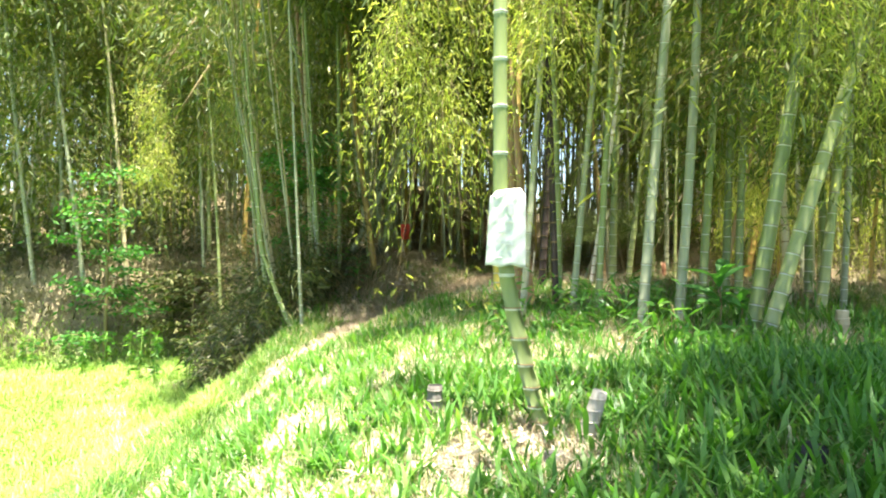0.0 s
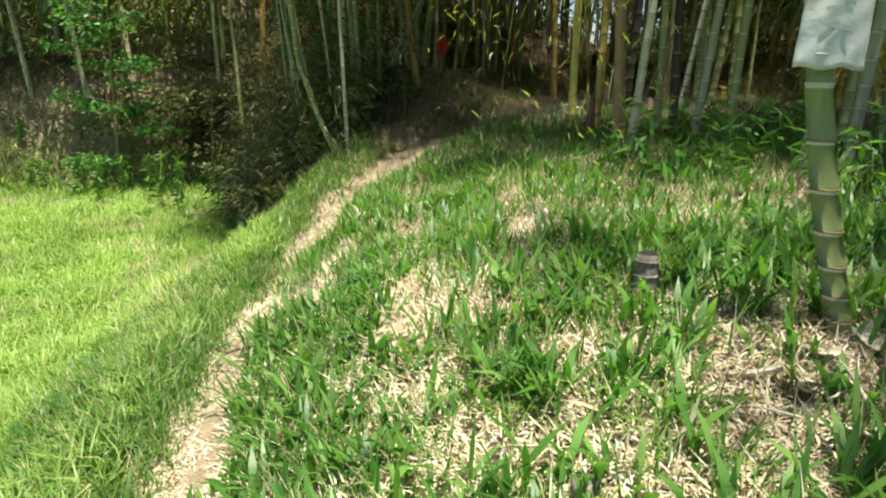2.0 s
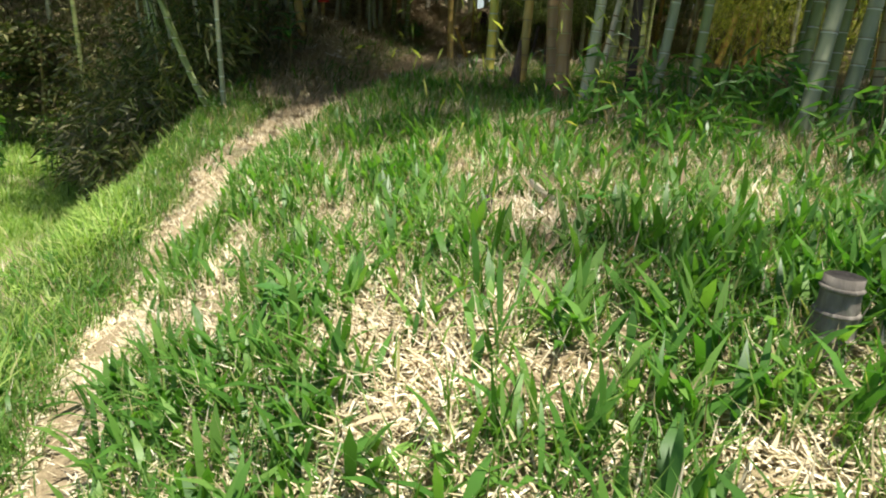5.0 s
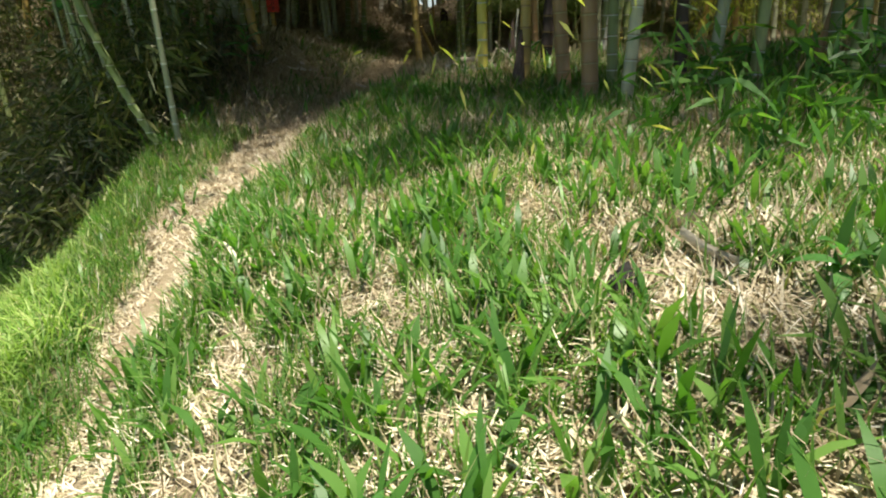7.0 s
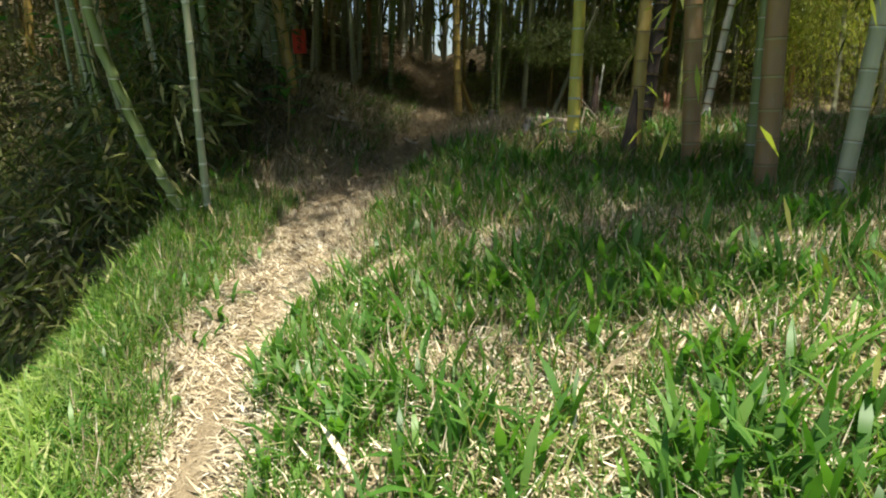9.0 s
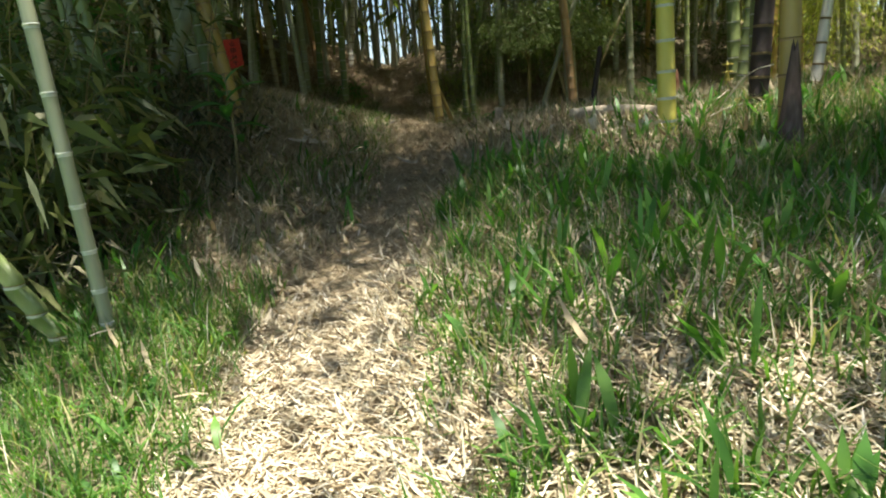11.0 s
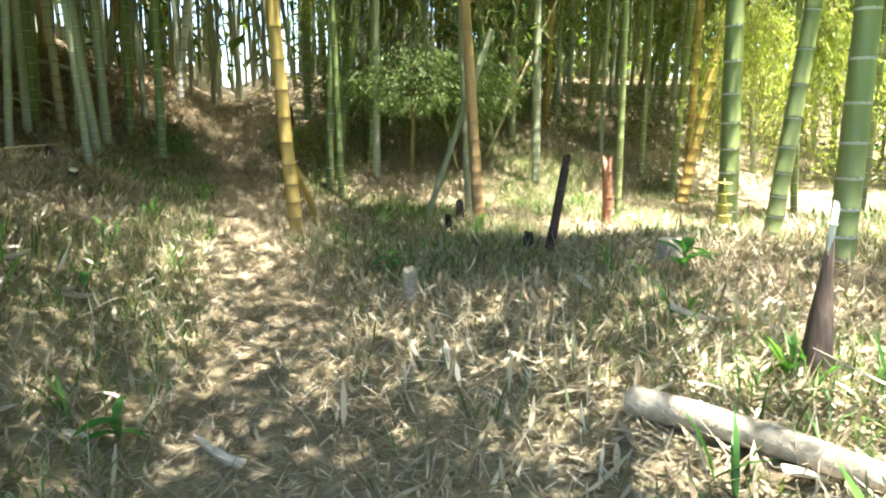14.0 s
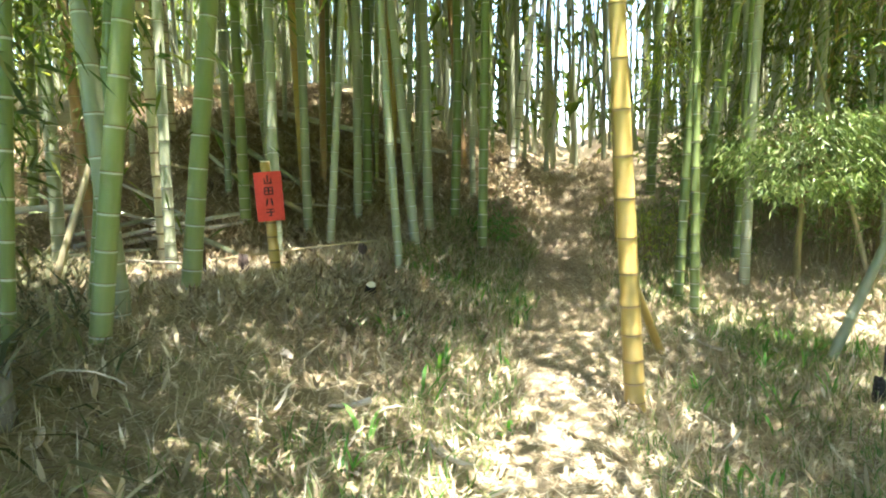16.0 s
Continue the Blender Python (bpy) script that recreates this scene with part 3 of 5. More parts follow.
bamboo(-0.98, 20.62, 0.05, 0.01, 0.056, "green", "high", 2)
bamboo(-0.64, 21.48, 0.15, 0.02, 0.06, "green", "high", 1)
bamboo(-0.1, 21.5, 0.04, 0.0, 0.055, "green", "high", 0)
bamboo(-0.61, 24.54, 0.04, 0.01, 0.08, "green", "wide", 2)
bamboo(-1.45, 22.23, -0.03, 0.0, 0.035, "yellow", "none", 0, rings=6)
# the bank with the red board
bamboo(-5.18, 15.74, 0.08, 0.01, 0.034, "green", "high", 0)
bamboo(-4.83, 15.93, 0.14, 0.02, 0.057, "green", "wide", 1)
bamboo(-5.0, 16.38, -0.05, -0.01, 0.06, "grey", "high", 2)
bamboo(-5.5, 16.9, 0.12, 0.02, 0.065, "green", "high", 0)
bamboo(-6.56, 19.63, -0.02, 0.0, 0.085, "tan", "high", 1)
bamboo(-5.13, 17.43, 0.12, 0.02, 0.072, "green", -10, 2)
bamboo(-6.28, 21.09, 0.0, 0.0, 0.075, "green", "high", 0)
bamboo(-5.97, 21.11, 0.04, 0.01, 0.075, "grey", "high", 1)
bamboo(-5.47, 21.14, 0.01, 0.0, 0.062, "grey", "high", 2)
bamboo(-5.01, 20.57, 0.09, 0.01, 0.05, "grey", -18, 0)
bamboo(-5.15, 23.07, 0.04, 0.01, 0.075, "green", "high", 1)
bamboo(-4.75, 22.91, -0.01, 0.0, 0.066, "tan", "high", 2)
bamboo(-4.7, 25.62, 0.01, 0.0, 0.08, "grey", "high", 0)
bamboo(-3.79, 23.12, 0.05, 0.01, 0.075, "green", -20, 1)
bamboo(-3.28, 21.81, 0.03, 0.0, 0.067, "green", "wide", 2)
bamboo(-3.0, 27.13, 0.14, 0.02, 0.075, "pale", -40, 0)
bamboo(-9.29, 21.14, 0.05, 0.01, 0.07, "green", "high", 1)
bamboo(-8.2, 20.7, 0.1, 0.02, 0.085, "green", "high", 2)

# ---- the rest of the grove ----
rng = np.random.RandomState(7)


def grows_here(x, y, gap):
    s = float(trail_s(x, y))
    d = float(grove_d(x, y))
    if (abs(s) < 1.5 and y < 30.5) or (d < 0.9 and s < 0):
        return False
    if s > 0 and y < 8.6 + 0.25 * max(0, x - 2) and x < 9:
        return False
    if s > 0 and (y < 5 or x > 16):
        return False
    if (x + 4.9) ** 2 + (y - 18.4) ** 2 < 0.8:
        return False
    if s > 0 and y < 11.0 and x < 1.2:
        return False
    if -3.5 < x < 4.2 and 11.2 < y < 20.5:
        return False
    if s < 0 and s > -2.1 and y < 19.5:
        return False
    if s < 0 and y < 12.6 and x > -6.5:
        return False
    return all((x - a) ** 2 + (y - b) ** 2 > gap * gap for a, b in PLACED)


for k in range(4200):
    x, y = rng.uniform(-14, 12), rng.uniform(8, 28)
    if len(PLACED) > 297 or not grows_here(x, y, 0.66):
        continue
    edge = float(grove_d(x, y)) < 3.5 and x < -4 or (y < 12 + 0.3 * x and x > -1) or x > 7 or (x > 0.5 and y > 20.5 and rng.rand() < 0.6)
    lean = 0.12 if x > -2.5 and y > 24 else 0.0
    kind = rng.choice(["green", "grey", "green", "grey", "tan", "yellow", "orange"], p=[0.26, 0.26, 0.17, 0.17, 0.08, 0.03, 0.03])
    if (x + 5.0) ** 2 + (y - 20.0) ** 2 < 4.0:
        kind = "grey"
    bamboo(float(x), float(y), float(rng.normal() * 0.05 + lean), float(rng.normal() * 0.05), float(rng.uniform(0.04, 0.075)), str(kind), ("mid" if rng.rand() < 0.5 else "none") if 3.4 < x < 9.5 and 16.4 < y < 19.0 else "low" if edge else "wide" if abs(float(trail_s(x, y))) < 5 and 11 < y < 27 else "high", int(rng.randint(3)))


def far_grove():
    """Culms and crowns too far off to tell one from another."""
    V, F, off = [], [], 0
    leaf_v, leaf_f, leaf_off = [], [], 0
    count = 0
    while count < 1150:
        x, y = rng.normal() * 15 - 2, rng.uniform(10, 58)
        if y > 42 and abs(x + 1) < 7:
            continue
        if not ((y > 28 or x < -14 or x > 12) and grove_d(x, y) > 0.8 and y > 12) or (x > 15 and y < 12):
            continue
        count += 1
        z, h = float(ground_z(x, y)), rng.uniform(9, 13)
        t = np.linspace(0, 1, 5)
        lx, ly = rng.normal() * 0.05, rng.normal() * 0.05
        path = np.stack([x + lx * h * t, y + ly * h * t, z - 0.1 + h * t], 1)
        v, f, _, _ = tube(path, 0.06 * (1.05 - 0.8 * t), 6, cap=False)
        V.append(v), F.append(f + off)
        off += len(v)
        n = 210
        at = np.stack([x + rng.normal(size=n) * 1.15, y + rng.normal(size=n) * 1.15, z + rng.uniform(0.2 if rng.rand() < (0.5 if x < -14 or x > 9 else 0.12) else (7.6 if -14 < x < 3 else 6.0), h, n)], 1)
        v, f = leaves_np(at, rng.normal(size=(n, 3)) + (0, 0, -0.8), rng.uniform(0.35, 0.7, n), rng.uniform(0.08, 0.15, n), count)
        leaf_v.append(v), leaf_f.append(f + leaf_off)
        leaf_off += len(v)
    far = new("distant_bamboos", fast_mesh("distant_bamboos", np.concatenate(V), np.concatenate(F), [GREY_CULM]))
    tagged(far, "distant grey-green bamboo culms deep in the grove", "bamboo", kind="stuff")
    tops = new("distant_foliage", fast_mesh("distant_foliage", np.concatenate(leaf_v), np.concatenate(leaf_f), [LEAF]))
    tagged(tops, "distant bamboo foliage deep in the grove", "foliage", kind="stuff")


far_grove()

# ---- the bamboo with the white sheet ----


def sign_bamboo():
    root = new("bamboo")
    gz = float(ground_z(-0.2, 3.75))
    root.location = (-0.2, 3.75, gz)
    PLACED.append((-0.2, 3.75))
    z = np.array(node_heights(10.5, 0.085, 0.26) + [10.5])
    x = np.where(z < 1.35, -0.245 * np.sin(np.clip(z / 1.35, 0, 1) * math.pi / 2), -0.245 - 0.004 * (z - 1.35))
    x = x + np.maximum(0, z - 4) ** 2 * 0.012
    line = np.stack([x, -0.03 * np.minimum(z, 2), z], 1)
    part("culm", culm_mesh("culm", 10.5, 0.046, GREEN_CULM, NODE_WHITE, line=line, sides=16), root)
    for k, p in enumerate(line[:16]):
        r = 0.046 * (1 - 0.75 * p[2] / 10.5) + 0.003
        ring = tube_mesh("node_ring", [p + (0, 0, -0.004), p + (0, 0, 0.0), p + (0, 0, 0.004)], [r, r + 0.002, r], NODE_WHITE if k > 5 else NODE_DARK, 14)
        part("node_ring", ring, root, "pale raised node ring" if k > 5 else "")
    crown = tagged(part("crown", MID[1], root), kind="stuff")
    crown.location, crown.scale = (-0.1, 0, 0.0), (0.42, 0.42, 1)
    tagged(root, "green bamboo with a bent foot and white node rings", "bamboo", "bamboos of the grove")


sign_bamboo()


def white_sheet():
    """A weathered sheet wrapped round the culm's front, with faded smudges of writing."""
    nx, nz = 18, 26
    v = []
    for layer in (0.0, 0.004):
        for j in range(nz):
            t = j / (nz - 1)
            half = 0.098 + 0.012 * t - 0.03 * smooth(0.9, 1.0, 1 - t)
            for i in range(nx):
                u = 2 * i / (nx - 1) - 1
                bow = 0.03 * u * u
                wrinkle = 0.003 * math.sin(9 * u + 5 * t) * math.sin(7 * t + 2) + 0.0018 * math.sin(23 * t + 6 * u)
                v.append((half * u + 0.012 * (1 - t), -0.052 + bow + wrinkle + layer, 0.205 - 0.42 * t + 0.008 * u * (1 - t) + 0.006 * math.sin(6 * u) * t))
    f = []
    for layer in range(2):
        o = layer * nx * nz
        for j in range(nz - 1):
            for i in range(nx - 1):
                q = [o + j * nx + i, o + j * nx + i + 1, o + (j + 1) * nx + i + 1, o + (j + 1) * nx + i]
                f.append(q if layer == 0 else q[::-1])
    rim = [i for i in range(nx)] + [j * nx + nx - 1 for j in range(1, nz)] + [(nz - 1) * nx + i for i in range(nx - 2, -1, -1)] + [j * nx for j in range(nz - 2, 0, -1)]
    for a, b in zip(rim, rim[1:] + rim[:1]):
        f.append([b, a, a + nx * nz, b + nx * nz])
    me = bpy.data.meshes.new("notice_sheet")
    me.from_pydata(v, [], f)
    me.materials.append(SHEET)
    me.shade_smooth()
    root = new("notice_sheet", me)
    root.matrix_world = pose(-0.41, 3.685, 1.665, 0, 0, 6)
    for n, (mx, mz, w, h) in enumerate(((0.015, 0.12, 0.05, 0.012), (0.03, 0.085, 0.03, 0.05), (0.02, 0.03, 0.045, 0.014), (-0.02, -0.03, 0.05, 0.012), (0.01, -0.09, 0.07, 0.016))):
        bm = bmesh.new()
        bmesh.ops.create_cube(bm, size=1, matrix=Matrix.Translation((mx, -0.0575, mz)) @ pose(0, 0, 0, 0, 12 * (-1) ** n, 0) @ Matrix.Diagonal((w, 0.003, h, 1)))
        mark = bpy.data.meshes.new("writing")
        bm.to_mesh(mark)
        mark.materials.append(SMUDGE)
        part("writing", mark, root, "faded grey smudges of writing")
    for z in (0.17, -0.17):
        a = np.linspace(0, 2 * math.pi, 17)
        tie = tube_mesh("tie", np.stack([0.052 * np.cos(a) - 0.03, 0.052 * np.sin(a) + 0.002, 0 * a + z], 1), 0 * a + 0.003, SHEET, 5)
        part("tie", tie, root, "white string tie")
    tagged(root, "weathered white plastic notice sheet tied to a bamboo", "sign")


white_sheet()

# ---- the red board on its post ----


def red_board():
    x, y = -4.95, 18.66
    gz = float(ground_z(x, y))
    top = 2.5 - gz
    post = new("sign_post")
    post.location = (x, y, gz)
    z = np.array([0.03, 0.14, 0.25, 0.37, 0.5, 0.64, 0.78, 0.92])
    z = z[z < top - 0.03]
    line = np.stack([-0.06 * z / top, 0 * z, z], 1)
    line = np.r_[line, [[-0.06, 0, top]]]
    part("culm", culm_mesh("culm", top, 0.05, YELLOW_CULM, NODE_DARK, line=line, sides=14), post)
    part("cut_top", tube_mesh("cut_top", [(-0.06, 0, top), (-0.06, 0, top + 0.012)], [0.047, 0.044], CUT, 14), post, "pale sawn top")
    tagged(post, "short sawn-off yellow-green bamboo post on the bank", "post")
    board = new("red_sign")
    board.matrix_world = pose(x - 0.005, y - 0.065, 2.195, 0, -3.0, 7)
    bm = bmesh.new()
    bmesh.ops.create_cube(bm, size=1, matrix=Matrix.Diagonal((0.25, 0.012, 0.44, 1)))
    bmesh.ops.bevel(bm, geom=bm.edges[:], offset=0.003, segments=2, affect="EDGES")
    me = bpy.data.meshes.new("board")
    bm.to_mesh(me)
    me.materials.append(RED_BOARD)
    part("board", me, board)
    # four brushed characters too blurred to read, as groups of plain bars
    for k, zc in enumerate((0.14, 0.05, -0.05, -0.14)):
        bars = (((0, 0.02, 0.012, 0.06), (-0.03, 0.0, 0.01, 0.045), (0.03, 0.0, 0.01, 0.045), (0, -0.022, 0.07, 0.011)),
                ((0, 0.028, 0.08, 0.01), (0, 0.0, 0.07, 0.01), (0, -0.03, 0.08, 0.01), (-0.036, 0, 0.01, 0.06), (0.036, 0, 0.01, 0.06), (0, 0.0, 0.012, 0.05)),
                ((-0.022, 0.0, 0.013, 0.065), (0.022, 0.0, 0.013, 0.065)),
                ((0, 0.025, 0.06, 0.01), (0, 0.0, 0.08, 0.011), (0.004, -0.01, 0.012, 0.055), (0.0, -0.03, 0.03, 0.01)))[k]
        bm = bmesh.new()
        for bx, bz, w, h in bars:
            tilt = {2: 10 if bx < 0 else -10}.get(k, 0)
            bmesh.ops.create_cube(bm, size=1, matrix=Matrix.Translation((bx, -0.0075, zc + bz)) @ pose(0, 0, 0, 0, tilt, 0) @ Matrix.Diagonal((w, 0.003, h, 1)))
        me = bpy.data.meshes.new("character")
        bm.to_mesh(me)
        me.materials.append(INK)
        part("character", me, board, "black brushed character")
    tagged(board, "red painted board with black writing on a bamboo post", "sign")


red_board()

# ---- stumps, sticks and fallen culms ----


def stump(x, y, h, r, material, label, lean=(0.0, 0.0), top=None, ragged=0.0, name="bamboo_stump", category="stump", taper=0.0):
    rnd = random.Random(int(1000 * (x + 3 * y)))
    gz = float(ground_z(x, y))
    z = np.array([-0.06] + list(np.linspace(0.0, h, 7)))
    flare = (1.25 - 0.3 * np.clip(z / h, 0, 1)) * (1 - taper * np.clip(z / h, 0, 1) ** 1.5)
    path = np.stack([lean[0] * z, lean[1] * z, z], 1)
    me = tube_mesh("body", path, r * flare, material, 12, top)
    for vert in me.vertices:
        if vert.co.z > h * 0.9 and ragged:
            vert.co.z += rnd.uniform(-ragged, ragged)
        vert.co.x += rnd.uniform(-0.06, 0.06) * r
        vert.co.y += rnd.uniform(-0.06, 0.06) * r
    root = new(name)
    root.location = (x, y, gz)
    part("body", me, root)
    for zz in np.arange(0.05, h - 0.02, max(0.06, h / 5)) if not taper else ():
        rr = float(np.interp(zz, z, r * flare)) + 0.002
        c = np.array([lean[0] * zz, lean[1] * zz, zz])
        part("node_ring", tube_mesh("node_ring", [c - (0, 0, 0.006), c, c + (0, 0, 0.006)], [rr, rr + 0.004, rr], material, 12), root)
    return tagged(root, label, category, "stumps")


stump(-0.87, 4.0, 0.2, 0.045, STUMP, "dark weathered cut bamboo stump among weeds", top=BLACK)
stump(0.02, 3.55, 0.27, 0.04, STUMP_PALE, "pale curved bamboo stump with rings", (0.3, 0.0))
stump(-0.12, 3.3, 0.06, 0.05, STUMP, "low dark stump in dry leaves")
stump(-1.09, 2.83, 0.06, 0.032, STUMP, "small dark stump in dry grass", ragged=0.02)
stump(-1.65, 5.45, 0.07, 0.045, BLACK, "low charred stump in the weeds", ragged=0.03)
stump(0.97, 3.12, 0.12, 0.065, BLACK, "charred stump beside the weeds", ragged=0.04)
stump(2.5, 7.2, 0.25, 0.06, TAN_CULM, "tan cut bamboo stump under the culms", top=CUT)
stump(-1.78, 14.2, 0.17, 0.042, ROTTEN_LOG, "dull grey-brown bamboo stump beside the trail", ragged=0.02)
stump(-0.13, 14.06, 0.16, 0.07, STUMP_PALE, "thick pale stump with a sawn top", top=CUT)
stump(0.33, 18.7, 0.24, 0.05, BLACK, "black rotten stump in short grass", ragged=0.05)
stump(-0.1, 18.0, 0.16, 0.04, BLACK, "small black stump in short grass", ragged=0.03)
stump(-0.62, 15.0, 0.12, 0.035, BLACK, "small black stub beside a leaning stick", ragged=0.03)
stump(-4.56, 14.96, 0.17, 0.045, STUMP, "dark rotten stump on the bank", ragged=0.04)
stump(-4.03, 18.45, 0.11, 0.045, BLACK, "short black stump with a pale sawn face", (0.25, -0.5), CUT)
stump(-1.14, 10.48, 0.5, 0.055, BROWN_ROT, "dark brown pointed sheath at a bamboo's foot", (0.06, 0.04), DARK_CULM, 0.05, taper=0.7)
stump(-0.93, 12.31, 0.46, 0.045, BROWN_ROT, "dark brown pointed stump beside a log", (0.03, 0.0), PALE_CULM, 0.05, taper=0.72)
stump(-0.9, 12.36, 0.6, 0.011, PALE_CULM, "thin pale splinter of bamboo in the ground", (0.1, 0.0), ragged=0.02, name="splinter", category="stick")
stump(-5.3, 18.75, 0.16, 0.045, DARK_CULM, "dark stump beside the red board", ragged=0.05)
stump(-4.45, 19.9, 0.14, 0.05, DARK_CULM, "dark stump on the littered bank", ragged=0.05)
stump(-5.8, 18.9, 0.26, 0.05, DARK_CULM, "brown stump on the littered bank", ragged=0.05)
stump(-0.56, 14.8, 0.66, 0.028, DARK_CULM, "dark burnt stick leaning out of the grass", (0.17, -0.04), ragged=0.03, name="stick", category="stick")
stump(2.1, 18.0, 0.8, 0.055, RED_ROT, "reddish broken bamboo stub with a ragged top", (-0.03, 0.0), ragged=0.12, name="broken_culm", category="stump")
stump(-1.1, 23.9, 0.5, 0.1, DARK_CULM, "thick dark broken trunk beside the trail", ragged=0.1)
stump(1.3, 15.15, 0.45, 0.06, LIME_CULM, "young pale green bamboo shoot", name="bamboo_shoot", category="shoot")
for v in bpy.data.objects["bamboo_shoot"].children[0].data.vertices:
    k = max(0.06, 1 - max(0, v.co.z) / 0.46)
    v.co.x *= k
    v.co.y *= k


def fallen(a, b, r, kind, label, name="fallen_bamboo", ends=None):
    a, b = Vector(a), Vector(b)
    n = max(4, int((b - a).length / 0.22))
    pts, rad = [], []
    for i in range(n + 1):
        t = i / n
        p = np.array(a.lerp(b, t)) + (0, 0, 0.02 * math.sin(math.pi * t))
        d = np.array((b - a).normalized())
        for k, s in ((-0.01, 1.0), (0, 1.1), (0.01, 1.0)):
            pts.append(p + d * k)
            rad.append(r * s * (1 - 0.25 * t))
    me = tube_mesh("culm", pts, rad, kind, 10, ends or kind)
    root = new(name)
    root.location = a
    ob = part("culm", me, root)
    ob.location = -a
    return tagged(root, label, "fallen bamboo", "fallen bamboos")


def on_ground(x, y, up=0.0):
    return (x, y, float(ground_z(x, y)) + up)


fallen((-7.6, 25.35, 3.66), (-4.4, 27.1, 2.82), 0.06, PALE_CULM, "bleached white bamboo fallen on the bank")
fallen(on_ground(-8.9, 20.1, 0.5), on_ground(-7.6, 20.4, 0.45), 0.045, PALE_CULM, "pale fallen bamboo caught between culms")
fallen(on_ground(-7.2, 22.3, 0.05), on_ground(-5.6, 21.6, 0.05), 0.045, TAN_CULM, "tan fallen bamboo on the littered bank")
fallen(on_ground(-7.8, 23.4, 0.06), on_ground(-6.0, 22.6, 0.06), 0.05, GREY_CULM, "grey fallen bamboo among the culms")
fallen(on_ground(-6.9, 20.6, 0.05), on_ground(-5.9, 20.0, 0.05), 0.04, GREY_CULM, "short grey fallen bamboo on the bank")
fallen(on_ground(-1.6, 12.4, 0.045), on_ground(-1.27, 11.62, 0.04), 0.05, ROTTEN_LOG, "rotten pale bamboo log on dry leaves", "log", STUMP_PALE)
fallen((-5.05, 14.27, float(ground_z(-5.05, 14.27))), (-3.75, 14.6, 4.3), 0.065, GREY_CULM, "grey bamboo leaning across the grove's edge", "leaning_bamboo")
fallen(on_ground(-0.02, 19.05, -0.05), (0.85, 18.85, 3.0), 0.045, GREY_CULM, "grey bamboo leaning against its neighbours", "leaning_bamboo")
fallen(on_ground(-1.5, 18.78, -0.05), (-1.9, 18.2, 1.6), 0.04, YELLOW_CULM, "short yellow bamboo propped against a culm", "leaning_bamboo")
fallen(on_ground(1.9, 21.5, -0.05), (3.4, 21.4, 4.2), 0.03, TAN_CULM, "thin dead bamboo leaning in the grove", "leaning_bamboo")
fallen(on_ground(1.3, 21.2, -0.05), (0.7, 21.6, 4.0), 0.03, TAN_CULM, "thin dead bamboo leaning in the grove", "leaning_bamboo")
fallen(on_ground(-6.4, 17.6, -0.05), (-6.0, 18.2, 3.4), 0.03, TAN_CULM, "thin dead bamboo leaning on the bank", "leaning_bamboo")


rs = random.Random(5)
for k in range(18):
    x0, y0 = rs.uniform(-8.8, -5.4), rs.uniform(18.8, 25.5)
    a, length = rs.uniform(-0.7, 0.5), rs.uniform(0.8, 2.2)
    x1, y1 = x0 + length * math.cos(a), y0 + length * math.sin(a)
    if abs(float(trail_s(x1, y1))) > 1.0:
        fallen(on_ground(x0, y0, 0.04), on_ground(x1, y1, rs.uniform(0.04, 0.25)), rs.uniform(0.014, 0.034), rs.choice([TAN_CULM, PALE_CULM, GREY_CULM, STUMP_PALE]), "dead bamboo lying on the littered bank")


def bent_bamboo():
    """The culm at the grove's corner that bends out over the field before it rises."""
    x0, y0 = -4.52, 10.03
    root = new("bamboo")
    root.location = on_ground(x0, y0)
    z = np.array(node_heights(10.0, 0.1, 0.3) + [10.0])
    x = -0.55 * np.clip(z / 1.3, 0, 1) ** 0.8 - 0.09 * np.maximum(0, z - 1.3)
    part("culm", culm_mesh("culm", 10, 0.038, GREEN_CULM, NODE_WHITE, line=np.stack([x, -0.02 * z, z], 1), sides=12), root)
    crown = part("crown", LOW[2], root)
    crown.location = (-1.0, -0.1, 1.2)
    tagged(root, "grey-green bamboo bent out over the field", "bamboo", "bamboos of the grove")


bent_bamboo()

# ---- leafy things ----


def hanging_spray(x, y, z, seed, label, material=SUNLIT_LEAF, size=1.0, n=16):
    """A drooping branch end with many leaves, hung from a culm overhead."""
    me = foliage_mesh("leaves", seed, -0.1, 0.55 * size, 1.0 * size, n, 85, 0.1, [material, TWIG], 2.6)
    root = new("bamboo_branch")
    root.location = (x, y, z)
    part("leaves", me, root)
    up = [(0, 0, -0.1), (0.1, 0.1, 0.5), (0.35, 0.3, 1.2), (0.9, 0.5, 2.2)]
    part("twig", tube_mesh("twig", up, [0.008, 0.012, 0.016, 0.02], TWIG, 6), root)
    return tagged(root, label, "branch", "hanging branches")


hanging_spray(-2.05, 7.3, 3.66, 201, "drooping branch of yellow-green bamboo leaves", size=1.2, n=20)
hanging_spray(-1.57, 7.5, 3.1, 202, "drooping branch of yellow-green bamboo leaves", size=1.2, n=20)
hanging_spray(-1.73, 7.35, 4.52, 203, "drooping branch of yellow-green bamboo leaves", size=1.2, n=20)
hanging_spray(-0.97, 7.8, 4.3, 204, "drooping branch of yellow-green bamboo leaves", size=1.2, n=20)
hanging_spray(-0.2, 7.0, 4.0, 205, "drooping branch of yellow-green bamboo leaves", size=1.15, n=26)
hanging_spray(1.9, 6.2, 3.9, 206, "drooping branch of bamboo leaves coloured as if sunlit", size=1.15, n=26)
hanging_spray(2.9, 6.6, 3.8, 207, "drooping branch of bamboo leaves coloured as if sunlit", size=1.15, n=26)
